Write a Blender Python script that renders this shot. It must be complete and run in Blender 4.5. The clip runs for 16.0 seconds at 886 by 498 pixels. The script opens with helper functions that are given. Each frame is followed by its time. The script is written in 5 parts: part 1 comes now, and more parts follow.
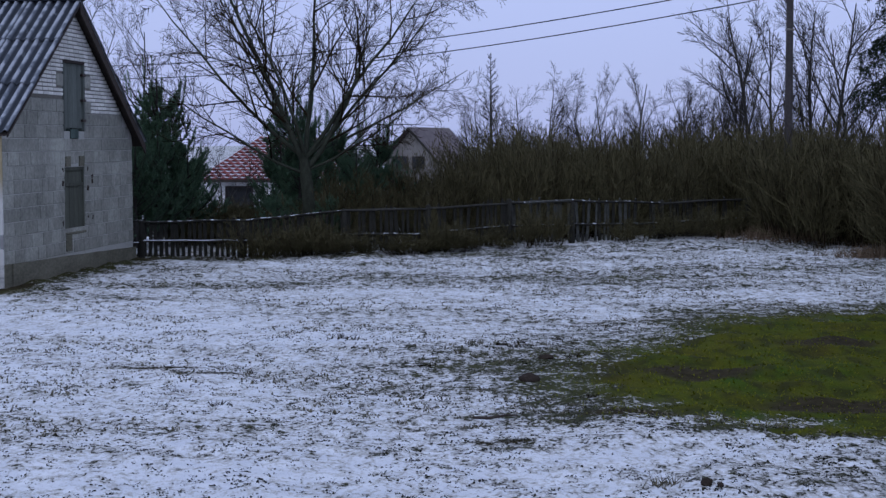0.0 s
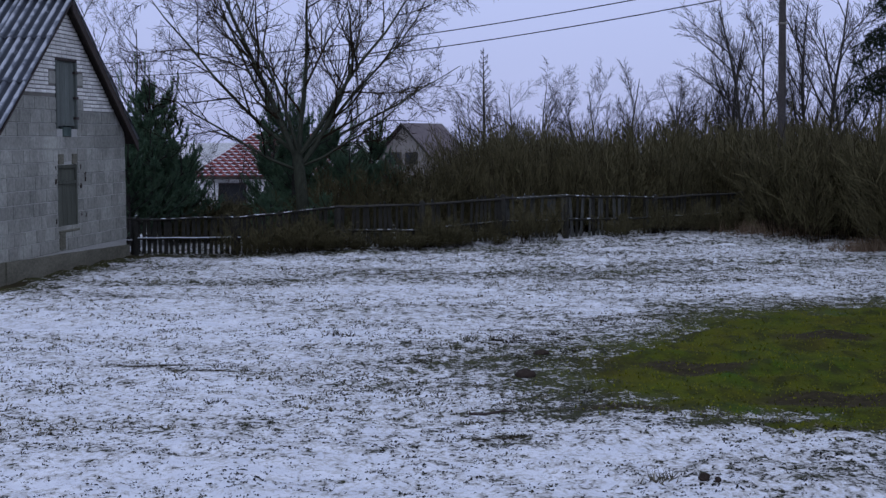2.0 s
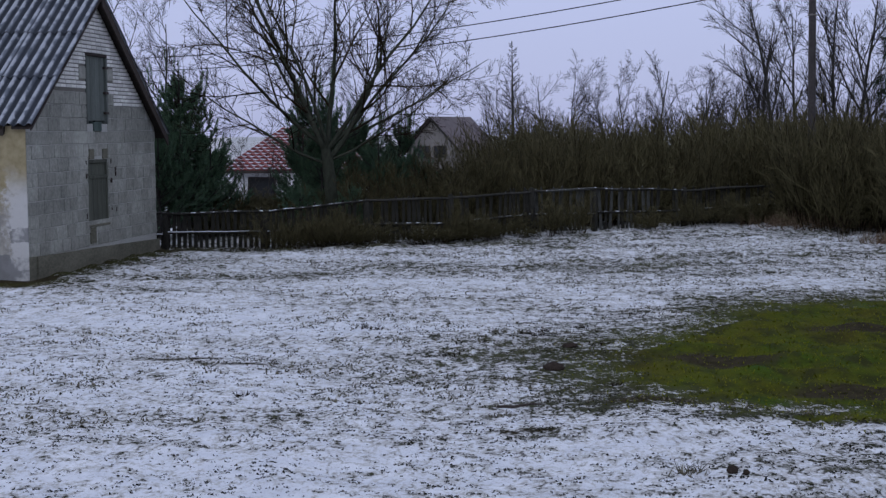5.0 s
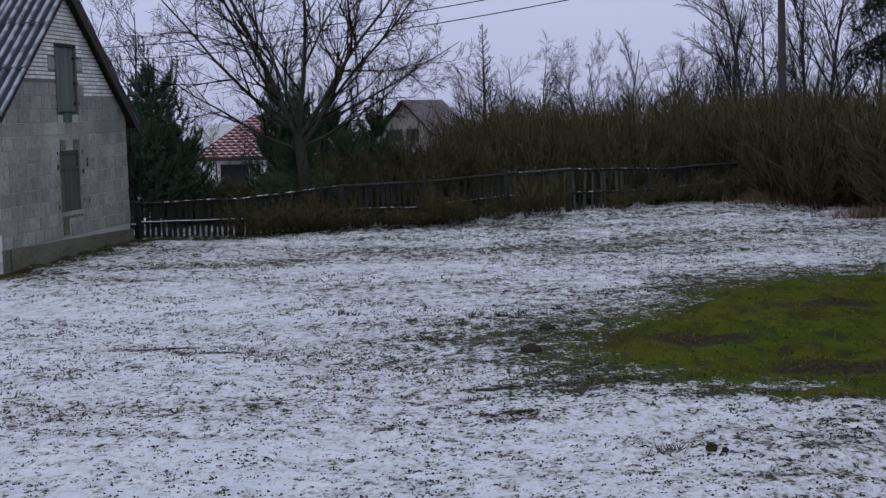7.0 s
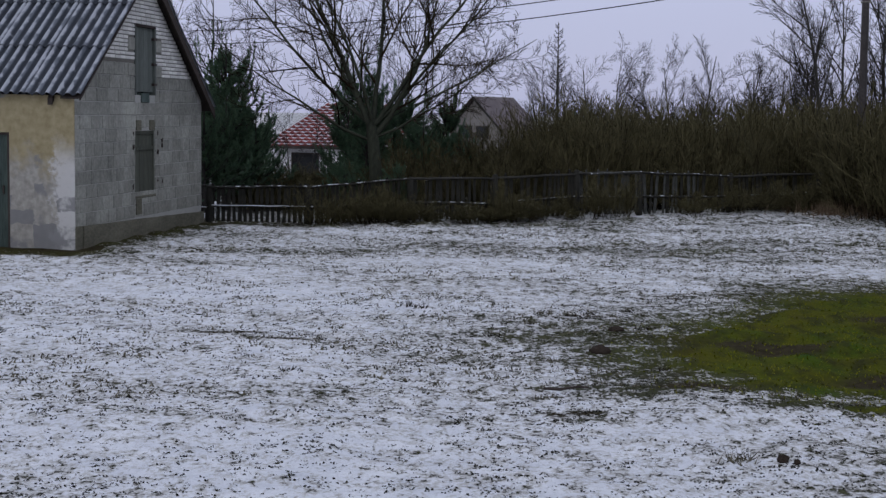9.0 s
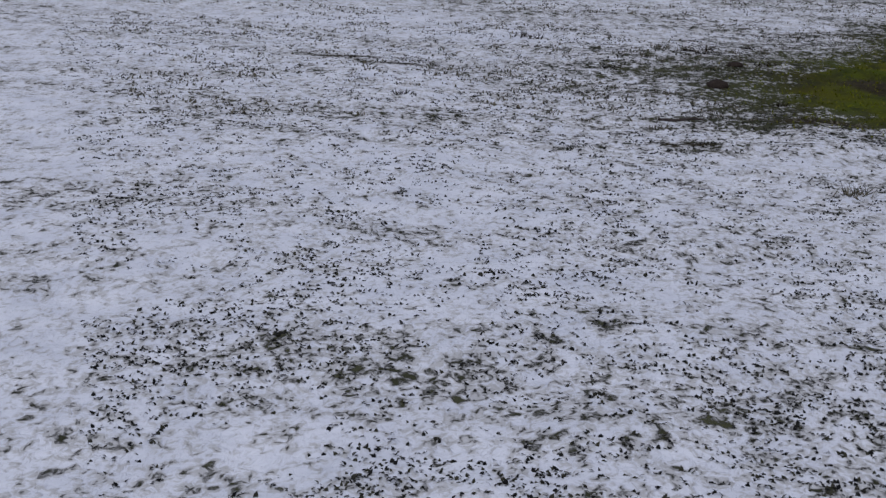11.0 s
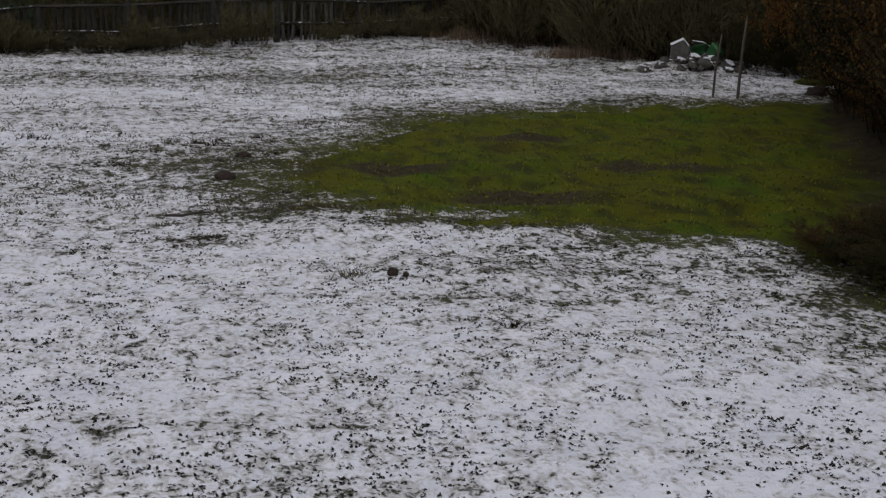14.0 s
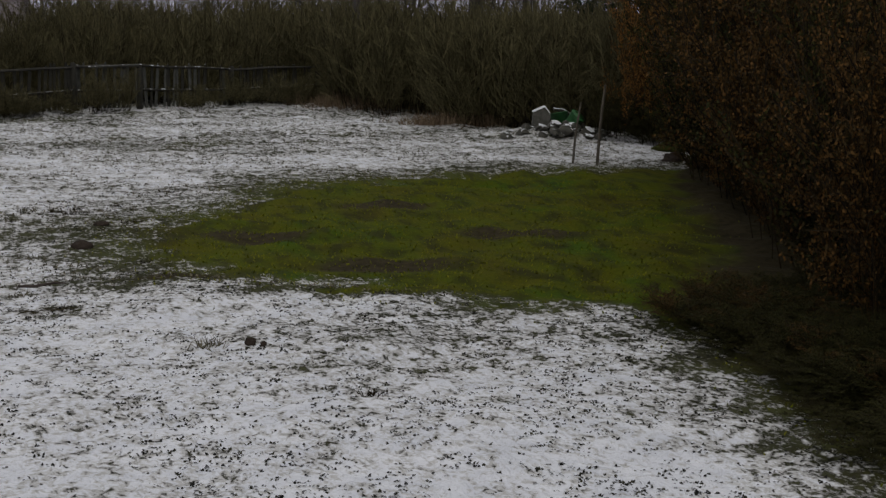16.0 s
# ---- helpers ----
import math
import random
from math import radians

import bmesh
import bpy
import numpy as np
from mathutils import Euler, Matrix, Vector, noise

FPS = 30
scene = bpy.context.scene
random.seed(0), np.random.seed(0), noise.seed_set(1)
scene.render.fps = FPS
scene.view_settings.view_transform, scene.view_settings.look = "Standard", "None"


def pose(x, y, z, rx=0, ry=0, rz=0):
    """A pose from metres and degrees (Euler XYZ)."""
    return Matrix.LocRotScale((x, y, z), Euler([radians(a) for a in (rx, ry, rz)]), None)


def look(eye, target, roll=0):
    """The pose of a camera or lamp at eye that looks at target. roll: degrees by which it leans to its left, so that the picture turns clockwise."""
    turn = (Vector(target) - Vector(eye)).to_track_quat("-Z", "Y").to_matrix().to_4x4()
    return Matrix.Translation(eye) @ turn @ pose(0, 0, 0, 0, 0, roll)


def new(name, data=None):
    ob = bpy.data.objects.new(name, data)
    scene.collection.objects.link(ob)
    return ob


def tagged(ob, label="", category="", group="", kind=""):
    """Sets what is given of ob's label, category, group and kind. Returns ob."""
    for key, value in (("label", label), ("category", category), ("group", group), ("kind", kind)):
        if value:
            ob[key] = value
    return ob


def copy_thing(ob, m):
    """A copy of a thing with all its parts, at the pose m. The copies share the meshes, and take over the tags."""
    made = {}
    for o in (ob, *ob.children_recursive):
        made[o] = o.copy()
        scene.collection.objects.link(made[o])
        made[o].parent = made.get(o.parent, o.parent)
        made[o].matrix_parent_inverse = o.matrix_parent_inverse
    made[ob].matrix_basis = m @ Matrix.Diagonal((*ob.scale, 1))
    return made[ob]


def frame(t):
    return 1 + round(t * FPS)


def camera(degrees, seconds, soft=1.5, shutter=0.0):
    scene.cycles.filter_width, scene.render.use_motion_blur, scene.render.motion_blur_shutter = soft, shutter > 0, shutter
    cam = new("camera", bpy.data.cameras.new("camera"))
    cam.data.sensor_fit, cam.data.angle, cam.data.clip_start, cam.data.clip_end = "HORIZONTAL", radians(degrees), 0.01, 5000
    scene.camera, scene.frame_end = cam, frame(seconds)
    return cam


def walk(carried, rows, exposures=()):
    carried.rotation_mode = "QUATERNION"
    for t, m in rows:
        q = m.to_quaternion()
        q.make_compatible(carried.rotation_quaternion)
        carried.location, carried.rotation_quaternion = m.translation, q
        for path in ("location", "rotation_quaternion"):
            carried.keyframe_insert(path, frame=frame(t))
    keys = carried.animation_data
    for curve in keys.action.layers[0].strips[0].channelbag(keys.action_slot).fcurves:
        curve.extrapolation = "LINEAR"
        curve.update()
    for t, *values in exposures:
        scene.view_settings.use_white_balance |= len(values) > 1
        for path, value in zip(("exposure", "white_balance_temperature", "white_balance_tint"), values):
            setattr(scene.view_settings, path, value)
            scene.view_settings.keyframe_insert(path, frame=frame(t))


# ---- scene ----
cam = camera(34.0, 16.0, soft=1.4)
PATH = [
    # seconds, x, y, z, then the turn in degrees
    (0.0, -0.000, -0.000, 2.600, 85.70, -0.10, 0.00),
    (0.5, -0.013, 0.009, 2.600, 85.77, -0.09, -0.63),
    (1.0, -0.018, 0.027, 2.595, 86.06, -0.04, -1.03),
    (1.5, -0.026, 0.016, 2.604, 85.92, 0.32, -0.85),
    (2.0, -0.019, 0.027, 2.602, 85.53, 0.21, -0.29),
    (2.5, -0.022, -0.005, 2.605, 85.30, 0.28, -0.36),
    (3.0, -0.001, 0.007, 2.600, 85.39, 0.27, -0.33),
    (3.2, -0.001, 0.006, 2.600, 85.67, 0.42, -0.34),
    (5.3, -0.008, 0.001, 2.601, 85.10, 0.42, 0.90),
    (5.5, -0.006, -0.012, 2.608, 84.99, 0.58, 0.71),
    (6.0, 0.017, -0.017, 2.609, 84.94, 0.05, 0.25),
    (6.5, 0.015, -0.024, 2.600, 84.69, 0.11, -0.33),
    (7.0, -0.017, -0.001, 2.618, 84.58, 1.59, -0.26),
    (7.5, -0.083, 0.013, 2.597, 84.96, 1.30, 0.52),
    (8.0, -0.111, 0.063, 2.594, 84.71, 0.62, 2.17),
    (8.5, -0.100, 0.072, 2.587, 84.97, -0.28, 2.56),
    (9.0, -0.117, 0.077, 2.584, 84.48, -0.92, 2.49),
    (9.5, -0.127, 0.091, 2.569, 84.15, -1.01, 3.67),
    (10.0, -0.138, 0.132, 2.481, 78.44, -1.70, 5.61),
    (10.2, -0.150, 0.147, 2.454, 76.73, -1.40, 6.21),
    (12.3, -0.139, 0.006, 2.402, 73.39, -3.15, 7.49),
    (12.5, -0.094, 0.021, 2.425, 73.83, -2.68, 5.01),
    (13.0, 0.022, 0.091, 2.412, 76.11, -2.13, -1.14),
    (13.5, 0.089, 0.008, 2.466, 76.80, -2.26, -7.04),
    (14.0, 0.201, -0.046, 2.543, 78.04, -1.19, -11.17),
    (14.5, 0.276, -0.084, 2.554, 79.93, -0.95, -14.82),
    (15.0, 0.304, -0.108, 2.567, 79.99, -1.47, -16.71),
    (15.5, 0.304, -0.139, 2.584, 80.42, -1.62, -16.98),
    (16.0, 0.286, -0.102, 2.576, 80.73, -1.58, -16.31),
]
SKY = 1.08
# seconds, stops, kelvin, tint of the camera's automatic picture
EXPOSURES = [(0, 0.02, 5550, 4), (3, 0.02, 5820, 5), (5.5, 0.0, 6080, 2), (9.5, 0.0, 6550, 1), (12.5, -0.14, 6800, 4), (14.5, -0.04, 7700, -1), (16, -0.10, 7950, -3)]
walk(cam, [(t, pose(*p)) for t, *p in PATH], EXPOSURES)

# ---- light: overcast winter dusk ----
world = bpy.data.worlds.new("overcast_sky")
scene.world = world
world.use_nodes = True
wn, wl = world.node_tree.nodes, world.node_tree.links
wn.clear()


def wnode(kind, **values):
    n = wn.new(kind)
    for k, v in values.items():
        n.inputs[k].default_value = v
    return n


sky = wn.new("ShaderNodeTexSky")
sky.sky_type, sky.sun_disc = "NISHITA", False
sky.sun_elevation, sky.sun_rotation = radians(28), radians(200)
coord = wn.new("ShaderNodeTexCoord")
split = wn.new("ShaderNodeSeparateXYZ")
wl.new(coord.outputs["Generated"], split.inputs[0])
# an overcast sky is about three times as bright overhead as at the horizon
ramp = wn.new("ShaderNodeValToRGB")
ramp.color_ramp.elements[0].position, ramp.color_ramp.elements[0].color = 0.0, (0.46, 0.455, 0.68, 1)
ramp.color_ramp.elements[1].position, ramp.color_ramp.elements[1].color = 1.0, (0.66, 0.67, 0.82, 1)
mid = ramp.color_ramp.elements.new(0.16)
mid.color = (0.56, 0.56, 0.82, 1)
wl.new(split.outputs["Z"], ramp.inputs[0])
cloud = wnode("ShaderNodeTexNoise", Scale=1.6, Detail=3.0)
wl.new(coord.outputs["Generated"], cloud.inputs["Vector"])
cmap = wn.new("ShaderNodeMapRange")
cmap.inputs["To Min"].default_value, cmap.inputs["To Max"].default_value = 0.93, 1.07
wl.new(cloud.outputs["Fac"], cmap.inputs["Value"])
mul = wn.new("ShaderNodeVectorMath")
mul.operation = "SCALE"
wl.new(ramp.outputs[0], mul.inputs[0])
wl.new(cmap.outputs[0], mul.inputs["Scale"])
bg_cloud = wnode("ShaderNodeBackground", Strength=SKY)
wl.new(mul.outputs[0], bg_cloud.inputs["Color"])
bg_sky = wnode("ShaderNodeBackground", Strength=0.05)
wl.new(sky.outputs[0], bg_sky.inputs["Color"])
mixw = wnode("ShaderNodeMixShader", Fac=0.12)
wl.new(bg_cloud.outputs[0], mixw.inputs[1])
wl.new(bg_sky.outputs[0], mixw.inputs[2])
outw = wn.new("ShaderNodeOutputWorld")
wl.new(mixw.outputs[0], outw.inputs["Surface"])

sun_data = bpy.data.lights.new("sun", "SUN")
sun_data.energy, sun_data.angle, sun_data.color = 0.25, radians(40), (1.0, 0.97, 0.95)
sun = new("sun", sun_data)
sun.matrix_world = look((-20, -40, 40), (0, 20, 0))

# ---- materials ----


class Mat:
    """A node material under construction."""

    def __init__(self, name, rough=0.8, spec=0.3, metal=0.0, whole=False):
        self.m = bpy.data.materials.new(name)
        self.m.use_nodes = True
        self.n, self.l = self.m.node_tree.nodes, self.m.node_tree.links
        self.b = self.n["Principled BSDF"]
        self.b.inputs["Roughness"].default_value = rough
        self.b.inputs["Specular IOR Level"].default_value = spec
        self.b.inputs["Metallic"].default_value = metal
        # whole: the stains run on from piece to piece
        self.tc = self.n.new("ShaderNodeNewGeometry").outputs["Position"] if whole else self.n.new("ShaderNodeTexCoord").outputs["Object"]

    def coords(self, scale):
        mp = self.n.new("ShaderNodeMapping")
        mp.inputs["Scale"].default_value = scale
        self.l.new(self.tc, mp.inputs["Vector"])
        return mp.outputs[0]

    def noise(self, scale, detail=4.0, rough=0.55, vec=None, dist=0.0):
        t = self.n.new("ShaderNodeTexNoise")
        t.inputs["Scale"].default_value, t.inputs["Detail"].default_value = scale, detail
        t.inputs["Roughness"].default_value, t.inputs["Distortion"].default_value = rough, dist
        self.l.new(vec or self.tc, t.inputs["Vector"])
        return t.outputs["Fac"]

    def ramp(self, fac, stops):
        r = self.n.new("ShaderNodeValToRGB")
        e = r.color_ramp.elements
        while len(e) < len(stops):
            e.new(0.5)
        for k, (pos, col) in enumerate(stops):
            e[k].position, e[k].color = pos, (*col, 1) if len(col) == 3 else col
        self.l.new(fac, r.inputs[0])
        return r.outputs[0]

    def mapr(self, fac, a, b, c=0.0, d=1.0):
        r = self.n.new("ShaderNodeMapRange")
        r.interpolation_type = "SMOOTHSTEP"
        for k, v in zip(("From Min", "From Max", "To Min", "To Max"), (a, b, c, d)):
            r.inputs[k].default_value = v
        self.l.new(fac, r.inputs["Value"])
        return r.outputs[0]

    def math(self, op, a, b):
        r = self.n.new("ShaderNodeMath")
        r.operation = op
        for k, v in enumerate((a, b)):
            if isinstance(v, (int, float)):
                r.inputs[k].default_value = v
            else:
                self.l.new(v, r.inputs[k])
        return r.outputs[0]

    def mix(self, fac, a, b, mode="MIX"):
        r = self.n.new("ShaderNodeMix")
        r.data_type, r.blend_type = "RGBA", mode
        for k, v in ((0, fac), (6, a), (7, b)):
            if isinstance(v, (int, float)):
                r.inputs[k].default_value = v
            elif isinstance(v, tuple):
                r.inputs[k].default_value = (*v, 1)
            else:
                self.l.new(v, r.inputs[k])
        return r.outputs[2]

    def random(self):
        return self.n.new("ShaderNodeObjectInfo").outputs["Random"]

    def island(self):
        return self.n.new("ShaderNodeNewGeometry").outputs["Random Per Island"]

    def attr(self, name):
        a = self.n.new("ShaderNodeAttribute")
        a.attribute_name = name
        return a.outputs["Fac"]

    def up(self):
        s = self.n.new("ShaderNodeSeparateXYZ")
        self.l.new(self.n.new("ShaderNodeNewGeometry").outputs["Normal"], s.inputs[0])
        return s.outputs["Z"]

    def colour(self, c):
        self.l.new(c, self.b.inputs["Base Color"])
        return self

    def bump(self, h, strength=0.3, dist=0.01):
        b = self.n.new("ShaderNodeBump")
        b.inputs["Strength"].default_value, b.inputs["Distance"].default_value = strength, dist
        self.l.new(h, b.inputs["Height"])
        self.l.new(b.outputs[0], self.b.inputs["Normal"])
        return self


def simple(name, dark, light, scale, rough=0.85, spec=0.25, stretch=(1, 1, 1), vary=0.0, bump=0.3, dist=0.01, big=None, whole=False):
    """Two-tone surface: fine grain, broad stains, and a shade of its own for each piece."""
    m = Mat(name, rough, spec, 0.0, whole)
    v = m.coords(stretch)
    g = m.noise(scale, 5, 0.6, v)
    s = m.noise(big or scale * 0.09, 3, 0.5, v)
    c = m.ramp(m.math("ADD", m.math("MULTIPLY", g, 0.55), m.math("MULTIPLY", s, 0.45)), [(0.32, dark), (0.68, light)])
    if vary:
        f = m.mapr(m.random(), 0, 1, 1 - vary, 1 + vary)
        vm = m.n.new("ShaderNodeVectorMath")
        vm.operation = "SCALE"
        m.l.new(c, vm.inputs[0])
        m.l.new(f, vm.inputs["Scale"])
        c = vm.outputs[0]
    m.colour(c)
    if bump:
        m.bump(g, bump, dist)
    return m.m


def ground_material():
    m = Mat("snowy_grass", 0.95, 0.05)
    thin = m.attr("melt")
    soil_shade = m.attr("soil_shade")
    v = m.coords((1.0, 0.72, 1))
    fine = m.noise(21, 3, 0.6, v, 0.7)
    tuft = m.noise(6.0, 4, 0.62, v, 0.5)
    patch = m.noise(0.8, 4, 0.62, m.coords((0.55, 1.3, 1)))
    wide = m.noise(0.19, 2, 0.5, m.coords((0.6, 1.5, 1)))
    cover = m.math("ADD", m.math("MULTIPLY", fine, 0.52), m.math("MULTIPLY", tuft, 0.48))
    cover = m.math("ADD", cover, m.math("MULTIPLY", m.math("SUBTRACT", patch, 0.5), 0.27))
    cover = m.math("ADD", cover, m.math("MULTIPLY", m.math("SUBTRACT", wide, 0.5), 0.20))
    cover = m.math("ADD", cover, m.math("MULTIPLY", thin, 0.75))
    bare = m.mapr(cover, 0.560, 0.655)
    thaw = m.mapr(cover, 0.435, 0.585)
    hue = m.noise(1.1, 4, 0.66, m.coords((0.8, 0.42, 1)))
    blade = m.noise(55, 3, 0.7)
    green = m.ramp(hue, [(0.28, (0.070, 0.056, 0.008)), (0.42, (0.090, 0.090, 0.004)), (0.56, (0.080, 0.100, 0.004)), (0.70, (0.040, 0.098, 0.004))])
    green = m.mix(m.mapr(blade, 0.3, 0.7, 0.0, 0.6), green, (0.020, 0.023, 0.006))
    dull = m.mix(m.mapr(hue, 0.35, 0.65), (0.036, 0.038, 0.022), (0.074, 0.076, 0.040))
    dark = m.mapr(m.noise(3.2, 5, 0.62, m.coords((1, 0.5, 1)), 0.3), 0.42, 0.66, 0, 0.75)
    green = m.mix(dark, green, (0.019, 0.021, 0.008))
    grass = m.mix(m.mapr(thin, 0.10, 0.38), dull, green)
    # dark earth tone, which also carries the shade under the hedge
    earth = m.ramp(m.noise(9, 4, 0.6), [(0.3, (0.019, 0.016, 0.008)), (0.7, (0.052, 0.042, 0.022))])
    grass = m.mix(m.mapr(soil_shade, 0.1, 0.6), grass, earth)
    white = m.ramp(m.noise(2.4, 4, 0.6), [(0.3, (0.66, 0.68, 0.73)), (0.7, (0.83, 0.84, 0.87))])
    white = m.mix(m.mapr(thaw, 0, 1, 0, 0.56), white, (0.36, 0.335, 0.275))
    m.colour(m.mix(bare, white, grass))
    h = m.math("SUBTRACT", m.math("MULTIPLY", tuft, 0.8), m.math("MULTIPLY", bare, 0.6))
    h = m.math("ADD", h, m.math("MULTIPLY", fine, 0.45))
    # mown turf is smoother than the tussocks under the snow
    h = m.math("MULTIPLY", h, m.mapr(thin, 0.14, 0.42, 1.0, 0.35))
    return m.bump(h, 1.0, 0.06).m


def snowcap(name, dark, light, scale, amount=0.5, rough=0.9, stretch=(1, 1, 1)):
    """A surface with thin snow lying on what faces the sky."""
    m = Mat(name, rough, 0.2)
    v = m.coords(stretch)
    g = m.noise(scale, 5, 0.6, v)
    c = m.ramp(g, [(0.3, dark), (0.7, light)])
    lie = m.math("ADD", m.up(), m.math("MULTIPLY", m.math("SUBTRACT", m.noise(scale * 0.5, 4, 0.6), 0.5), 0.8))
    c = m.mix(m.mapr(lie, 1.05 - amount, 1.2 - amount), c, (0.78, 0.80, 0.84))
    return m.colour(c).bump(g, 0.4, 0.01).m


def leaf_material(name, a, b, c, spec=0.08):
    m = Mat(name, 0.85, spec)
    return m.colour(m.ramp(m.island(), [(0.1, a), (0.5, b), (0.9, c)])).m


M_GROUND = ground_material()
M_BLOCK = simple("grey_concrete_block", (0.155, 0.157, 0.136), (0.378, 0.377, 0.326), 13, 0.95, 0.15, vary=0.13, bump=0.6, dist=0.012, big=1.1, whole=True)
M_MORTAR = simple("pale_mortar", (0.31, 0.31, 0.28), (0.44, 0.435, 0.40), 22, 0.95, 0.1, bump=0.5, big=1.1, whole=True)
M_BEDDING = simple("dark_mortar", (0.11, 0.105, 0.09), (0.20, 0.19, 0.165), 22, 0.95, 0.1, bump=0.4, big=1.1, whole=True)
M_BRICK = simple("white_lime_brick", (0.56, 0.55, 0.51), (0.76, 0.75, 0.70), 14, 0.9, 0.15, vary=0.14, bump=0.4, big=1.5, whole=True)
M_PLINTH = simple("stained_concrete", (0.088, 0.086, 0.060), (0.205, 0.195, 0.148), 11, 0.95, 0.15, stretch=(1, 1, 2.2), bump=0.6, dist=0.02, big=0.9)
M_DOOR = simple("weathered_green_paint", (0.022, 0.036, 0.033), (0.090, 0.122, 0.104), 9, 0.75, 0.25, stretch=(5, 5, 0.5), vary=0.18, big=1.2, whole=True)
M_SHUTTER = simple("dark_mossy_boards", (0.040, 0.044, 0.034), (0.100, 0.105, 0.080), 9, 0.8, 0.2, stretch=(5, 5, 0.5), vary=0.15, big=1.2, whole=True)
M_LOFT = simple("weathered_grey_boards", (0.066, 0.076, 0.067), (0.142, 0.158, 0.140), 10, 0.85, 0.2, stretch=(5, 5, 0.6), vary=0.12, big=1.0, whole=True)
M_DARKWOOD = simple("dark_stained_wood", (0.022, 0.017, 0.014), (0.060, 0.047, 0.040), 12, 0.8, 0.25, stretch=(1, 1, 1), vary=0.2)
M_IRON = simple("rusty_iron", (0.02, 0.016, 0.014), (0.06, 0.04, 0.03), 30, 0.7, 0.4)
M_PALE_TIMBER = simple("split_timber", (0.045, 0.040, 0.032), (0.13, 0.112, 0.088), 14, 0.85, 0.2)
M_FENCE = snowcap("old_fence_wood", (0.014, 0.014, 0.011), (0.040, 0.038, 0.031), 14, 0.20, stretch=(3, 3, 0.7))
M_PALEFENCE = snowcap("pale_fence_wood", (0.032, 0.034, 0.030), (0.10, 0.10, 0.09), 14, 0.20, stretch=(3, 3, 0.7))
M_GREYRAIL = simple("grey_weathered_rail", (0.020, 0.020, 0.017), (0.070, 0.066, 0.058), 12, 0.9, 0.15)
M_FARTWIG = leaf_material("far_twigs", (0.020, 0.018, 0.017), (0.034, 0.030, 0.028), (0.052, 0.046, 0.042))
M_RAIL = snowcap("fence_rail_wood", (0.020, 0.020, 0.016), (0.060, 0.056, 0.046), 14, 0.42)
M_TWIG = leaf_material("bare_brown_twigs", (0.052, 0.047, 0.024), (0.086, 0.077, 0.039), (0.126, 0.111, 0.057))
M_BARK = simple("grey_bark", (0.026, 0.024, 0.022), (0.070, 0.066, 0.060), 20, 0.95, 0.1, stretch=(1, 1, 0.3), bump=0.6)
M_MOSSBARK = simple("lichened_bark", (0.022, 0.025, 0.018), (0.070, 0.075, 0.053), 16, 0.95, 0.1, stretch=(1, 1, 0.4), bump=0.6)
M_NEEDLE = leaf_material("pine_needles", (0.050, 0.092, 0.060), (0.086, 0.142, 0.088), (0.130, 0.190, 0.110))
M_SPRUCE = leaf_material("spruce_needles", (0.007, 0.013, 0.007), (0.012, 0.021, 0.010), (0.020, 0.030, 0.015))
M_BROWNLEAF = leaf_material("dry_brown_foliage", (0.034, 0.023, 0.009), (0.062, 0.036, 0.012), (0.105, 0.054, 0.017))
M_RUSTLEAF = leaf_material("rusty_foliage", (0.090, 0.048, 0.015), (0.155, 0.077, 0.021), (0.230, 0.112, 0.030))
M_OLIVE = leaf_material("dull_olive_foliage", (0.016, 0.018, 0.006), (0.029, 0.029, 0.009), (0.050, 0.046, 0.013))
M_BLADE = leaf_material("winter_grass_blades", (0.012, 0.012, 0.012), (0.024, 0.024, 0.020), (0.055, 0.052, 0.034))
M_COARSE = leaf_material("coarse_grass_blades", (0.065, 0.060, 0.043), (0.12, 0.11, 0.078), (0.20, 0.18, 0.13))
# darker copy of the bare twigs, with shade put into its colour
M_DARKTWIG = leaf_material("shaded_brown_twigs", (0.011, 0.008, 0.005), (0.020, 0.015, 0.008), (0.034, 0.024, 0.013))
M_LAWN = leaf_material("lawn_blades", (0.090, 0.104, 0.006), (0.125, 0.140, 0.008), (0.165, 0.160, 0.016))
M_STRAW = leaf_material("dry_straw", (0.10, 0.07, 0.045), (0.17, 0.12, 0.08), (0.25, 0.19, 0.13))
M_SOIL = simple("dark_soil", (0.022, 0.017, 0.014), (0.065, 0.050, 0.040), 26, 0.95, 0.1, bump=0.9, dist=0.03)
M_MOSS = simple("mossy_turf", (0.026, 0.030, 0.009), (0.065, 0.074, 0.018), 14, 0.95, 0.05, bump=0.8, dist=0.03)
M_STONE = snowcap("field_stone", (0.030, 0.030, 0.025), (0.10, 0.096, 0.082), 9, 0.42)
M_SNOW = simple("thin_snow", (0.70, 0.72, 0.76), (0.86, 0.87, 0.89), 12, 0.9, 0.2, bump=0.4)
M_PALESTONE = snowcap("pale_concrete", (0.055, 0.055, 0.048), (0.12, 0.117, 0.103), 9, 0.42)
M_CONCRETE = simple("tarred_pole_wood", (0.040, 0.036, 0.035), (0.095, 0.085, 0.082), 18, 0.9, 0.2, bump=0.4)
M_WHITE = simple("white_render", (0.62, 0.62, 0.62), (0.78, 0.78, 0.78), 8, 0.9, 0.2, bump=0.2)
M_BEIGE = simple("bare_block_render", (0.15, 0.138, 0.125), (0.26, 0.24, 0.218), 3, 0.9, 0.2, bump=0.2)
M_BROWNROOF = simple("brown_metal_roof", (0.06, 0.045, 0.045), (0.13, 0.10, 0.10), 2.5, 0.6, 0.4, bump=0.1)
M_GLASS = Mat("dark_window_glass", 0.08, 0.5).m
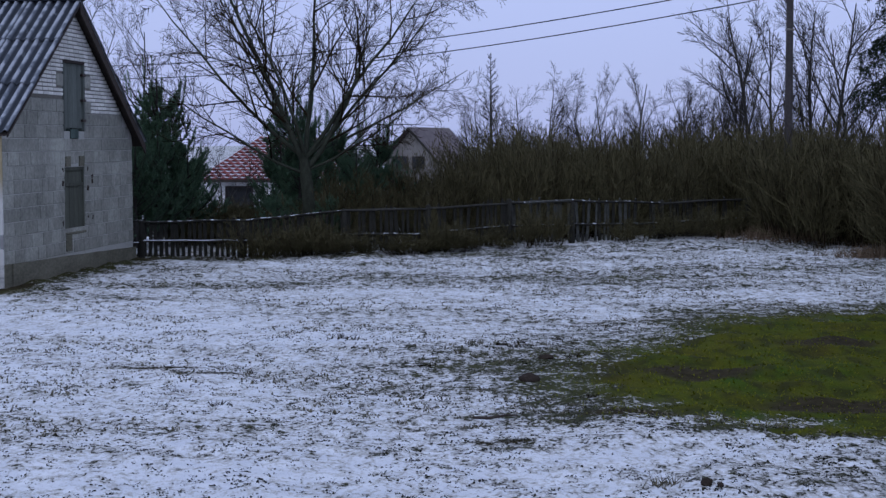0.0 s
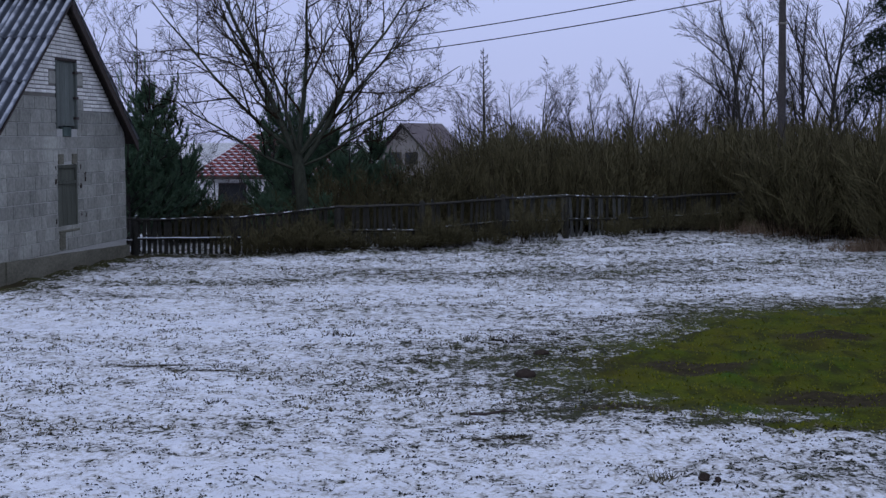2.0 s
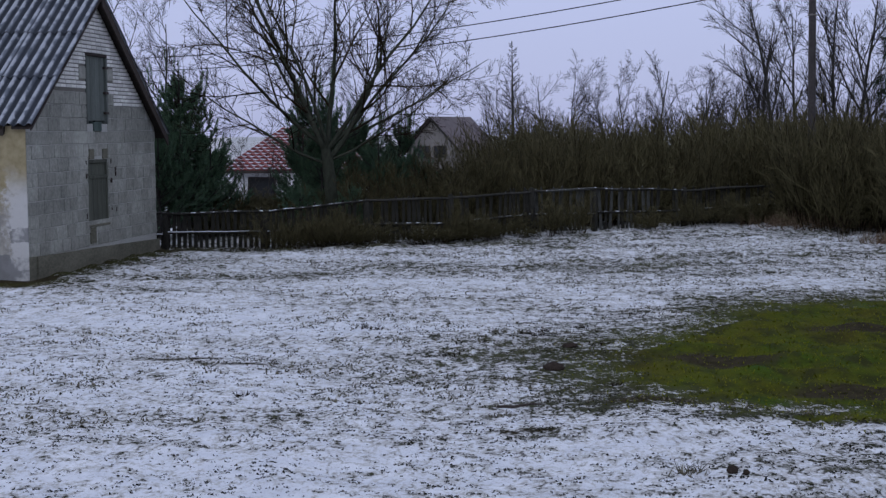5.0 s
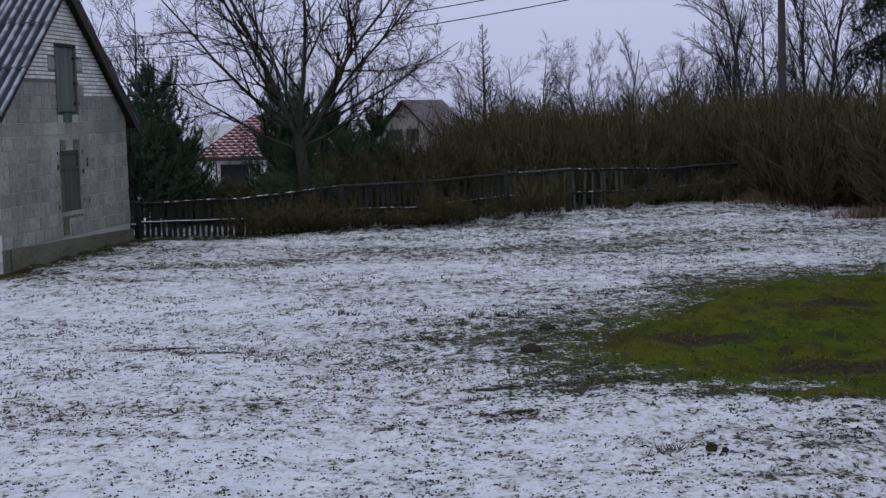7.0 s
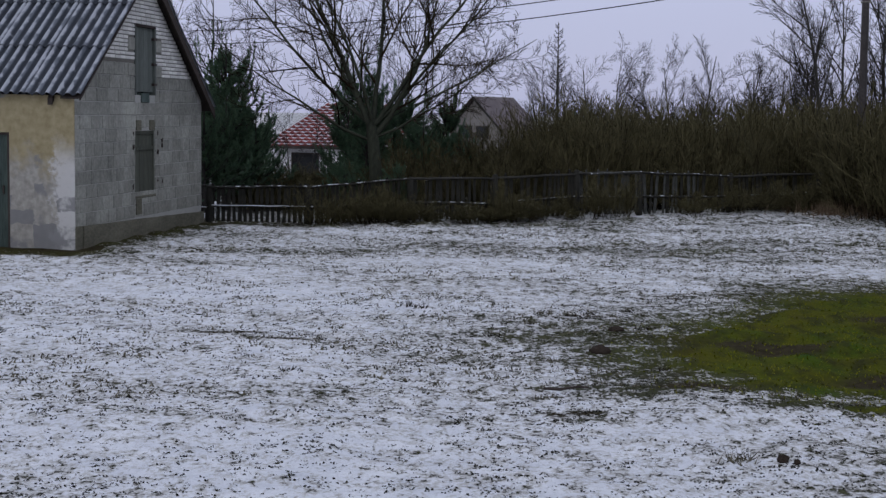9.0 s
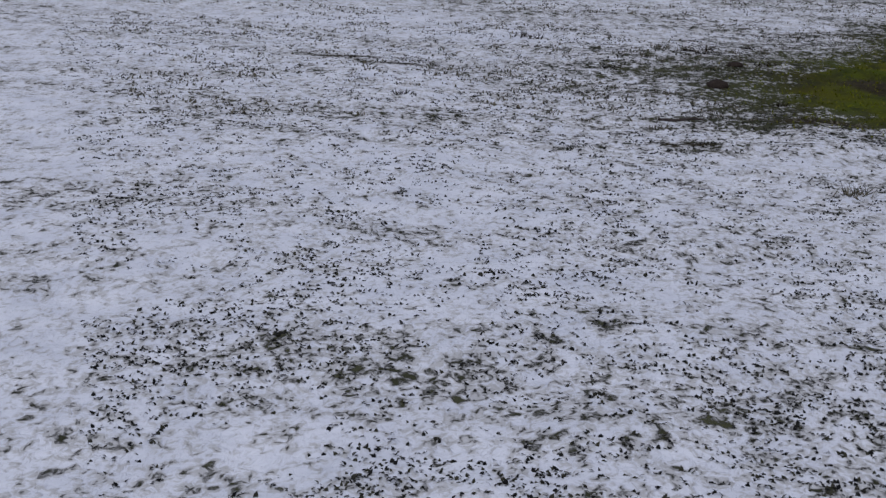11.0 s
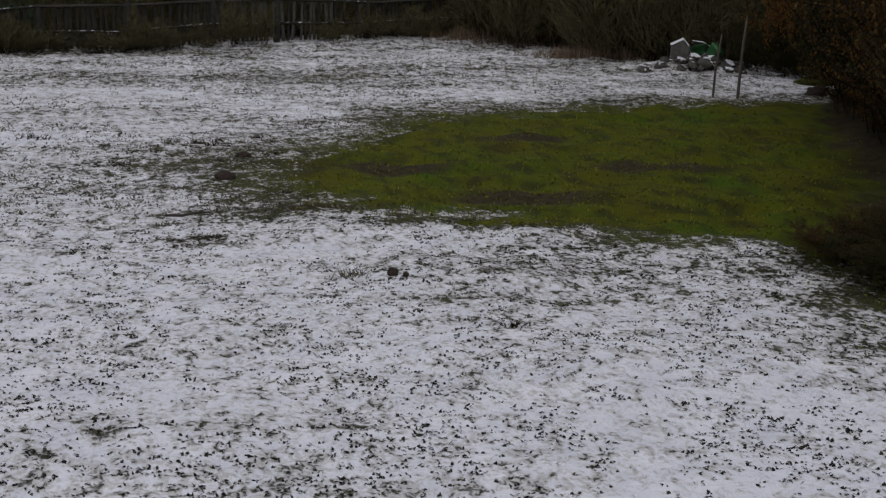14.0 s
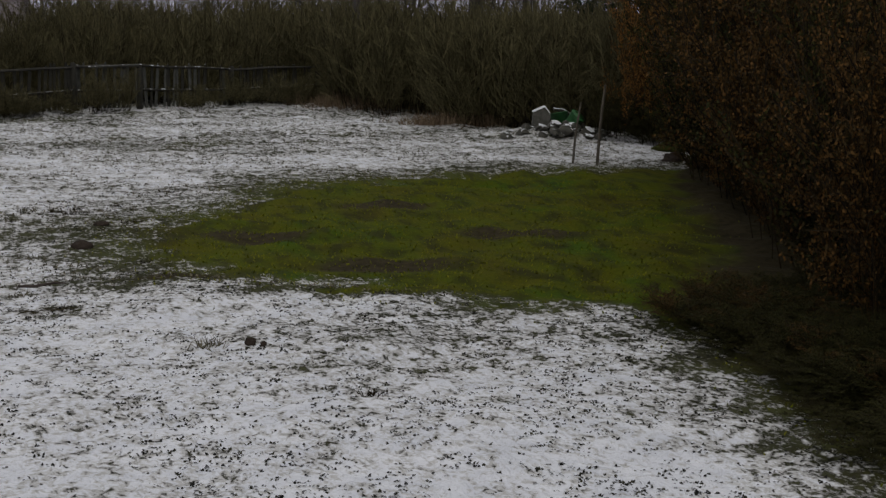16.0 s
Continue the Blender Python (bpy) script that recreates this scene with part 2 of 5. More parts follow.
M_GLASS.node_tree.nodes["Principled BSDF"].inputs["Base Color"].default_value = (0.015, 0.016, 0.018, 1)
M_GREEN = simple("green_plastic", (0.02, 0.10, 0.03), (0.04, 0.17, 0.05), 8, 0.45, 0.4, bump=0.1)
M_WIRE = simple("black_cable", (0.012, 0.012, 0.013), (0.025, 0.025, 0.027), 20, 0.6, 0.3, bump=0)
M_PORCELAIN = simple("pale_porcelain", (0.45, 0.45, 0.46), (0.6, 0.6, 0.6), 10, 0.3, 0.5, bump=0)


def plaster_material():
    m = Mat("flaking_yellow_plaster", 0.95, 0.15)
    big = m.noise(1.1, 5, 0.62)
    spots = m.noise(2.6, 5, 0.6)
    c = m.ramp(m.noise(7, 4), [(0.3, (0.255, 0.212, 0.118)), (0.7, (0.37, 0.315, 0.19))])
    pale = m.ramp(m.noise(9, 4), [(0.3, (0.25, 0.238, 0.208)), (0.7, (0.41, 0.39, 0.345))])
    sep = m.n.new("ShaderNodeSeparateXYZ")
    m.l.new(m.tc, sep.inputs[0])
    low = m.math("ADD", m.mapr(sep.outputs["Z"], 0.9, 2.6, 0.26, -0.22), big)
    c = m.mix(m.mapr(low, 0.44, 0.66), c, pale)
    # whitewash kept along the corner
    edge = m.math("ADD", m.mapr(sep.outputs["Y"], 0.0, 0.9, 0.22, -0.48), m.math("MULTIPLY", m.noise(3.4, 6, 0.72), 1.15))
    edge = m.math("MULTIPLY", m.mapr(edge, 0.46, 0.64, 0.0, 0.85), m.mapr(m.math("ADD", sep.outputs["Z"], m.math("MULTIPLY", big, 1.6)), 2.1, 2.8, 1.0, 0.0))
    c = m.mix(edge, c, (0.58, 0.57, 0.55))
    # plaster has come off block by block
    snap = m.n.new("ShaderNodeVectorMath")
    snap.operation = "SNAP"
    snap.inputs[1].default_value = (1.0, 0.42, 0.25)
    wob = m.n.new("ShaderNodeVectorMath")
    wob.operation = "MULTIPLY_ADD"
    wob.inputs[1].default_value = (0.16, 0.16, 0.16)
    tex = m.n.new("ShaderNodeTexNoise")
    tex.inputs["Scale"].default_value = 6.0
    m.l.new(m.tc, tex.inputs["Vector"])
    m.l.new(tex.outputs["Color"], wob.inputs[0])
    m.l.new(m.tc, wob.inputs[2])
    m.l.new(wob.outputs[0], snap.inputs[0])
    cell = m.noise(3.1, 1, 0.5, snap.outputs[0])
    off = m.math("ADD", m.math("ADD", cell, m.math("MULTIPLY", m.math("SUBTRACT", spots, 0.5), 0.5)), m.mapr(sep.outputs["Z"], 0.3, 2.2, 0.06, -0.16))
    c = m.mix(m.mapr(off, 0.50, 0.58, 0, 0.85), c, (0.20, 0.20, 0.20))
    return m.colour(c).bump(spots, 0.7, 0.02).m


def sheet_material():
    m = Mat("grey_fibre_cement", 0.85, 0.25, 0.0, True)
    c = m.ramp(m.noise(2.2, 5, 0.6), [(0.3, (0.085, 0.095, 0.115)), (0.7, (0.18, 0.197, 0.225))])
    # the shade in the troughs is put into the colour, near black
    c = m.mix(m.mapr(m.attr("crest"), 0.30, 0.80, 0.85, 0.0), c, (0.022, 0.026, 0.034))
    snow = m.math("ADD", m.mapr(m.attr("crest"), 0.3, 1.0, 0.0, 0.30), m.noise(3.5, 5, 0.6))
    c = m.mix(m.mapr(snow, 0.62, 0.84, 0, 0.8), c, (0.46, 0.48, 0.52))
    return m.colour(c).bump(m.noise(40, 4), 0.3, 0.005).m


def tile_material():
    m = Mat("red_roof_tile", 0.7, 0.3)
    c = m.ramp(m.island(), [(0.0, (0.14, 0.028, 0.026)), (1.0, (0.24, 0.055, 0.048))])
    s = m.math("ADD", m.attr("crest"), m.math("MULTIPLY", m.noise(3.5, 4), 0.5))
    return m.colour(m.mix(m.mapr(s, 0.72, 0.95), c, (0.66, 0.66, 0.72))).m


M_PLASTER, M_SHEET, M_TILE = plaster_material(), sheet_material(), tile_material()

# ---- mesh helpers ----


def finish(me, mat, smooth=False):
    me.materials.append(mat)
    if smooth:
        me.polygons.foreach_set("use_smooth", [True] * len(me.polygons))
    me.update()
    return me


def raw(name, verts, faces, mat, parent=None, label="", smooth=False):
    me = bpy.data.meshes.new(name)
    me.from_pydata([tuple(v) for v in verts], [], faces)
    ob = new(name, finish(me, mat, smooth))
    if parent:
        ob.parent = parent
    return tagged(ob, label)


def part(name, bm, mat, parent=None, label="", smooth=False):
    me = bpy.data.meshes.new(name)
    bm.normal_update()
    bm.to_mesh(me)
    bm.free()
    ob = new(name, finish(me, mat, smooth))
    if parent:
        ob.parent = parent
    return tagged(ob, label)


def box(bm, lo, hi, bevel=0.0, m=None, jitter=0.0, rng=random):
    verts = [bm.verts.new((x, y, z)) for x in (lo[0], hi[0]) for y in (lo[1], hi[1]) for z in (lo[2], hi[2])]
    for v in verts:
        if jitter:
            v.co += Vector([rng.uniform(-jitter, jitter) for _ in range(3)])
        if m:
            v.co = m @ v.co
    faces = [bm.faces.new([verts[i] for i in q]) for q in ((0, 1, 3, 2), (4, 6, 7, 5), (0, 4, 5, 1), (2, 3, 7, 6), (0, 2, 6, 4), (1, 5, 7, 3))]
    if bevel:
        edges = list({e for f in faces for e in f.edges})
        bmesh.ops.bevel(bm, geom=edges, offset=bevel, segments=1, affect="EDGES")
    return bm


def boxes(*specs, bevel=0.0, jitter=0.0):
    bm = bmesh.new()
    for lo, hi in specs:
        box(bm, lo, hi, bevel, None, jitter)
    return bm


def empty(name, label, category, m=None, group="", kind=""):
    ob = new(name)
    ob.empty_display_size = 0.2
    if m:
        ob.matrix_world = m
    return tagged(ob, label, category, group, kind)


def tube(V, F, pts, rads, sides):
    """A tapered tube along pts, appended to V and F."""
    base = len(V)
    side = Vector((1, 0, 0)) if abs((pts[-1] - pts[0]).normalized().x) < 0.8 else Vector((0, 1, 0))
    n = len(pts)
    for i, p in enumerate(pts):
        d = (pts[min(i + 1, n - 1)] - pts[max(i - 1, 0)]).normalized()
        a = d.cross(side).normalized()
        b = d.cross(a)
        for k in range(sides):
            w = 2 * math.pi * k / sides
            V.append(p + (a * math.cos(w) + b * math.sin(w)) * rads[i])
    for i in range(n - 1):
        for k in range(sides):
            q = base + i * sides
            F.append((q + k, q + (k + 1) % sides, q + sides + (k + 1) % sides, q + sides + k))


def rand_dir(rng):
    v = Vector((rng.gauss(0, 1), rng.gauss(0, 1), rng.gauss(0, 1)))
    return v.normalized()


def grow(rng, wood, twig, p, d, length, r, level, deepest, up=0.10, wander=0.16, kids=(4, 6), angle=(28, 58), shrink=(0.5, 0.72), start=0.25, thin=0.0035):
    """One limb and all that grows from it. wood and twig are (verts, faces)."""
    n = 6 if level < 2 else 4 if level < deepest else 3
    pts, rads = [p.copy()], [r]
    step = length / n
    for i in range(n):
        d = (d + rand_dir(rng) * wander + Vector((0, 0, up))).normalized()
        p = p + d * step
        pts.append(p)
        rads.append(max(r * (1 - 0.80 * (i + 1) / n), thin))
    V, F = wood if level < 2 else twig
    tube(V, F, pts, rads, 7 if level == 0 else 5 if level == 1 else 3)
    if level >= deepest:
        return
    for k in range(rng.randint(*kids)):
        f = start + (1 - start) * (k + rng.random()) / kids[1]
        f = min(f, 0.98) * n
        i = min(int(f), n - 1)
        q = pts[i].lerp(pts[i + 1], f - i)
        ax = (pts[i + 1] - pts[i]).normalized()
        out = ax.cross(rand_dir(rng)).normalized()
        a = radians(rng.uniform(*angle))
        nd = (ax * math.cos(a) + out * math.sin(a)).normalized()
        rr = max(min(rads[i] * 0.62, r * 0.55), thin)
        grow(rng, wood, twig, q, nd, length * rng.uniform(*shrink) * (1 - 0.35 * f / n), rr, level + 1, deepest, up, wander, kids, angle, shrink, 0.15, thin)


def to_tree(name, wood, twig, label, category, m, mw, mt, wood_name="trunk", twig_name="crown", group=""):
    t = empty(name, label, category, m, group)
    raw(wood_name, *wood, mw, t, "", True)
    raw(twig_name, *twig, mt, t)
    return t


# ---- ground ----
MELT = [(0.95, 15.5), (1.65, 17.6), (4.15, 21.3), (7.1, 22.6), (9.4, 23.0), (11.2, 23.4), (14, 24), (17, 15), (14, 3), (5.4, 6.0), (5.3, 8.3), (5.7, 10.3), (5.4, 11.5), (3.2, 12.7), (1.6, 13.45)]
SHED_AT, SHED_TURN, SHED_W, SHED_L = Vector((-7.70, 25.31, 0)), 82.5, 6.66, 8.0


def inside(px, py):
    """Signed distance to the thawed patch, positive inside (arrays)."""
    best = np.full(px.shape, 1e9)
    odd = np.zeros(px.shape, bool)
    for (ax, ay), (bx, by) in zip(MELT, MELT[1:] + MELT[:1]):
        ex, ey = bx - ax, by - ay
        s = np.clip(((px - ax) * ex + (py - ay) * ey) / (ex * ex + ey * ey), 0, 1)
        best = np.minimum(best, np.hypot(px - ax - s * ex, py - ay - s * ey))
        cross = (ay > py) != (by > py)
        with np.errstate(divide="ignore", invalid="ignore"):
            odd ^= cross & (px < (bx - ax) * (py - ay) / (by - ay + 1e-12) + ax)
    return np.where(odd, best, -best)


def wave_noise(px, py, size, seed):
    r = np.random.RandomState(seed)
    z = np.zeros(px.shape)
    for k in range(14):
        a, ph = r.uniform(0, 2 * math.pi), r.uniform(0, 6.28)
        w = 2 * math.pi / (size * r.uniform(0.6, 1.7))
        z += np.sin((px * math.cos(a) + py * math.sin(a)) * w + ph)
    return z / 14 ** 0.5


def height(px, py):
    """The lie of the land: a level yard that falls away behind the fence."""
    px, py = np.asarray(px, float), np.asarray(py, float)
    near = np.exp(-np.maximum(np.hypot(px, py - 18) - 22, 0) / 12)
    z = (0.020 * wave_noise(px, py, 3.2, 1) + (0.010 + 0.022 * np.clip((py - 20) / 10, 0, 1)) * wave_noise(px, py, 0.9, 2)) * near
    z = z + 0.024 * np.clip(inside(px, py) * 1.5, 0, 1) * wave_noise(px, py, 0.75, 7)
    far = np.maximum(py - 40, 0)
    z = z - 5.0 * (1 - np.exp(-far / 55))
    z = z - 0.12 * np.exp(-((px + 5.5) / 3.5) ** 2) * np.clip((py - 30.5) / 2.5, 0, 1)
    z = z + 0.10 * np.exp(-((px - 6.0) / 4.5) ** 2 - ((py - 36.2) / 2.2) ** 2)
    for mx, my, mr, mh in MOUNDS:
        z = z + mh * np.exp(-(((px - mx) ** 2 + (py - my) ** 2) / mr ** 2))
    return z


MOUNDS = [(9.0, 37.4, 1.1, 0.30), (11.3, 29.0, 1.1, 0.20), (13.6, 28.4, 0.9, 0.20)]


def zat(x, y):
    return float(height(x, y))


def spread(lo, hi, step, out, grow_by=1.22):
    core = list(np.arange(lo, hi, step))
    a, b, s = [], [], step
    x, y = lo, core[-1]
    while x > -out or y < out:
        s *= grow_by
        x -= s
        y += s
        a.append(x)
        b.append(y)
    return np.array(a[::-1] + core + b)


gx, gy = spread(-13, 15, 0.16, 1500), spread(2.5, 40, 0.16, 1500)
GX, GY = np.meshgrid(gx, gy)
GZ = height(GX, GY)
sd = inside(GX, GY)
ragged = sd + 0.22 * wave_noise(GX, GY, 1.1, 5) + 0.12 * wave_noise(GX, GY, 0.45, 6)
crisp = 1 + 1.6 * np.clip((13.6 - GY) / 0.8, 0, 1)
melt = np.clip(0.165 + 0.10 * ragged * crisp, 0, 0.28) + np.clip((ragged * crisp - 0.7) * 0.45, 0, 0.75)
tip = np.exp(-(((GX - 0.8) / 2.3) ** 2 + ((GY - 16.0) / 2.7) ** 2)) * 0.108 + np.exp(-(((GX - 2.6) / 1.5) ** 2 + ((GY - 19.8) / 1.7) ** 2)) * 0.08
tip = np.maximum(tip, 0.10 * np.exp(-(((GX - 3.9) / 1.5) ** 2 + ((GY - 11.2) / 1.3) ** 2)))
melt = np.maximum(melt, tip) + 0.055 * np.clip((GY - 12) / 14, 0, 1)
# thinner snow before the fence, a deeper drift by the shed
melt = melt + 0.038 * np.clip((GY - 24.8) / 1.2, 0, 1) * np.clip((33 - GY) / 2, 0.5, 1) - 0.05 * np.clip((-1.2 - GX) / 3, 0, 1) * np.clip((22.5 - GY) / 3, 0, 1)
melt = melt - 0.09 * np.exp(-(((GY - 24.3 + 0.13 * (GX + 2) ** 2) / 1.0) ** 2)) * (GX < 3) * np.clip((GX + 12) / 4, 0, 1) - 0.075 * np.clip((10 - GY) / 4, 0, 1)
gu = Vector((math.cos(radians(SHED_TURN)), math.sin(radians(SHED_TURN)), 0))
along = (GX - SHED_AT.x) * gu.x + (GY - SHED_AT.y) * gu.y
off = (GX - SHED_AT.x) * gu.y - (GY - SHED_AT.y) * gu.x
soil_shade = 0.42 * np.exp(-np.maximum(off - 0.1, 0) / 0.8) * np.clip((along + 1.3) / 0.5, 0, 1) * np.clip((SHED_W + 1.2 - along) / 0.8, 0, 1) * (off > -9)
soil_shade = np.maximum(soil_shade, 0.7 * np.exp(-np.maximum(-along - 0.10, 0) / 0.35) * (off < 0.3) * (off > -9) * (along < 0.6))
litter = np.clip((GY - 31.4 - 0.31 * np.maximum(GX, 0)) / 1.0, 0, 1) * np.clip((34.6 + 0.31 * np.maximum(GX, 0) - GY) / 0.8, 0, 1)
# lawn gives way to bare dark earth under the hedge, its shade painted in
verge_shade = np.clip((GX - np.interp(GY, (0, 7.0, 9.0, 11.0, 15.4, 21.4, 26), (4.6, 4.6, 4.9, 5.6, 7.6, 10.0, 12.8)) + 0.22 * wave_noise(GX, GY, 1.1, 12)) / 1.6, 0, 1)
soil_shade = np.clip(soil_shade + litter * np.where(GX < -1.5, 0.36, 0.22) + verge_shade * np.clip((25.5 - GY) / 2, 0, 1), 0, 1)
melt = np.maximum(melt, np.clip(soil_shade * 0.75, 0, 0.7) * (1 - 0.35 * litter))
rim = GX - np.interp(GY, (0, 7.0, 9.0, 11.0, 12.5), (4.5, 4.5, 4.8, 5.2, 5.2)) + 0.25 * wave_noise(GX, GY, 0.8, 14)
melt = np.maximum(melt, np.clip(0.10 + 0.16 * rim, 0, 0.6) * (GY < 12.4) * (rim > -0.7))
for sx, sy, rx, ry in ((0.49, 12.4, 0.33, 0.13), (-3.25, 16.4, 0.45, 0.13), (-2.55, 15.98, 0.5, 0.09), (1.75, 13.6, 0.5, 0.16), (2.9, 16.2, 0.7, 0.45), (3.9, 14.2, 0.8, 0.4), (6.0, 16.0, 0.8, 0.4), (0.95, 18.3, 0.5, 0.14), (5.0, 18.6, 0.7, 0.4)):
    e = np.exp(-(((GX - sx) / rx) ** 2 + ((GY - sy) / ry) ** 2) ** 1.5)
    soil_shade, melt = np.maximum(soil_shade, e * 0.8), np.maximum(melt, e * 0.22)
nxg, nyg = len(gx), len(gy)
q = np.arange(nxg * nyg).reshape(nyg, nxg)
quads = np.stack([q[:-1, :-1], q[:-1, 1:], q[1:, 1:], q[1:, :-1]], -1).reshape(-1, 4)
me = bpy.data.meshes.new("ground")
me.from_pydata(np.stack([GX, GY, GZ], -1).reshape(-1, 3).tolist(), [], quads.tolist())
for key, val in (("melt", melt), ("soil_shade", soil_shade)):
    me.attributes.new(key, "FLOAT", "POINT").data.foreach_set("value", val.ravel().astype(np.float32))
ground = tagged(new("ground", finish(me, M_GROUND, True)), "lawn under thin patchy snow with a thawed green patch", "ground", kind="structure")


def blades(name, n, place, mat, label, size, lean, seed, width=0.004):
    """Loose grass blades: one bent blade of two faces each."""
    r = np.random.RandomState(seed)
    P = place(r, n)
    n = len(P)
    z = height(P[:, 0], P[:, 1]) - 0.004
    a, L = r.uniform(0, 2 * np.pi, n), r.uniform(*size, n)
    tilt = r.uniform(*lean, n)
    dx, dy = np.cos(a), np.sin(a)
    w = width * r.uniform(0.7, 1.6, n)
    base = np.stack([P[:, 0], P[:, 1], z], 1)
    side = np.stack([-dy * w, dx * w, 0 * w], 1)
    m1 = base + np.stack([dx * L * 0.5 * np.sin(tilt * 0.6), dy * L * 0.5 * np.sin(tilt * 0.6), L * 0.55 * np.cos(tilt * 0.6)], 1)
    tp = m1 + np.stack([dx * L * 0.5 * np.sin(tilt), dy * L * 0.5 * np.sin(tilt), L * 0.5 * np.cos(tilt)], 1)
    V = np.stack([base - side, base + side, m1 + side * 0.8, m1 - side * 0.8, tp], 1).reshape(-1, 3)
    F = []
    for k in range(0, 5 * n, 5):
        F.append((k, k + 1, k + 2, k + 3))
        F.append((k + 3, k + 2, k + 4))
    ob = raw(name, V.tolist(), F, mat)
    return tagged(ob, label, "grass", kind="stuff")


def snow_tufts(r, n):
    """Clumps of dark blades poking through the snow, closer together near the house."""
    d = 3.4 + 17 * r.rand(n) ** 1.15
    az = np.radians(r.uniform(-22, 38, n))
    c = np.stack([d * np.sin(az), d * np.cos(az)], 1)
    dens = wave_noise(c[:, 0], c[:, 1], 1.5, 8) + 0.7 * wave_noise(c[:, 0], c[:, 1], 0.5, 9)
    c = c[(inside(c[:, 0], c[:, 1]) < 0.2) & (dens > r.uniform(-1.6, 1.9, n))]
    k = 3
    return (c[:, None, :] + r.normal(0, 0.013, (len(c), k, 2)) * np.array([1.4, 0.8])).reshape(-1, 2)


def far_tufts(r, n):
    d = r.uniform(13, 38, n)
    az = np.radians(r.uniform(-20, 26, n))
    c = np.stack([d * np.sin(az), d * np.cos(az)], 1)
    dens = wave_noise(c[:, 0], c[:, 1], 2.2, 18) + 0.7 * wave_noise(c[:, 0], c[:, 1], 0.8, 19)
    c = c[(inside(c[:, 0], c[:, 1]) < 0.3) & (dens > r.uniform(-0.8, 2.0, n))]
    return (c[:, None, :] + r.normal(0, 0.03, (len(c), 4, 2))).reshape(-1, 2)


def lawn(r, n):
    p = np.stack([r.uniform(0.6, 9.5, n), r.uniform(6, 24, n)], 1)
    s = np.minimum(inside(p[:, 0], p[:, 1]), np.interp(p[:, 1], (7, 11, 15.4, 21.4), (4.9, 5.8, 8.0, 10.4)) - p[:, 0])
    return p[s > r.normal(0.0, 0.35, n)]


blades("grass_tufts", 40000, snow_tufts, M_BLADE, "dark blades of grass poking through thin snow", (0.012, 0.032), (1.05, 1.54), 3, 0.0075)
blades("lawn_grass", 30000, lawn, M_LAWN, "short olive green lawn where the snow has thawed", (0.018, 0.045), (0.9, 1.45), 4, 0.006)
blades("coarse_grass", 20000, far_tufts, M_COARSE, "coarse straw-coloured grass standing out of the snow", (0.02, 0.055), (0.9, 1.5), 6, 0.0075)

# ---- shed ----
WALL_H, RIDGE_Z, HALF = 2.68, 5.18, SHED_W / 2
RISE = (RIDGE_Z - WALL_H) / HALF
WIN, LOFT = (2.83, 3.88, 0.79, 2.06), (2.83, 3.88, 2.60, 4.14)
DOOR = (1.22, 2.15, -0.05, 2.05)


def rake(x):
    return WALL_H + RISE * (HALF - abs(x - HALF))


def prism(bm, outline, y0, y1):
    """An upright slab with the given x, z outline between two depths."""
    a = [bm.verts.new((x, y0, z)) for x, z in outline]
    b = [bm.verts.new((x, y1, z)) for x, z in outline]
    bm.faces.new(a)
    bm.faces.new(b[::-1])
    for i in range(len(a)):
        j = (i + 1) % len(a)
        bm.faces.new((a[j], a[i], b[i], b[j]))


BRICK_CACHE = {}


def masonry(name, parent, x0, x1, z0, z1, mat, proud, bite=0.03):
    """One block or brick, its front edges chamfered, on a mesh shared by all of its size."""
    w, h = round(x1 - x0, 2), round(z1 - z0, 3)
    key = (name, w, h)
    if key not in BRICK_CACHE:
        c, d = 0.007, 0.010
        V = [(0, bite, 0), (w, bite, 0), (w, bite, h), (0, bite, h), (0, d, 0), (w, d, 0), (w, d, h), (0, d, h), (c, 0, c), (w - c, 0, c), (w - c, 0, h - c), (c, 0, h - c)]
        F = [(8, 9, 10, 11)]
        for k in range(4):
            j = (k + 1) % 4
            F += [(k, j, 4 + j, 4 + k), (4 + k, 4 + j, 8 + j, 8 + k)]
        m = bpy.data.meshes.new(name)
        m.from_pydata(V, [], F)
        BRICK_CACHE[key] = finish(m, mat)
    ob = new(name, BRICK_CACHE[key])
    ob.parent = parent
    ob.location = (x0, -proud, z0)
    return ob


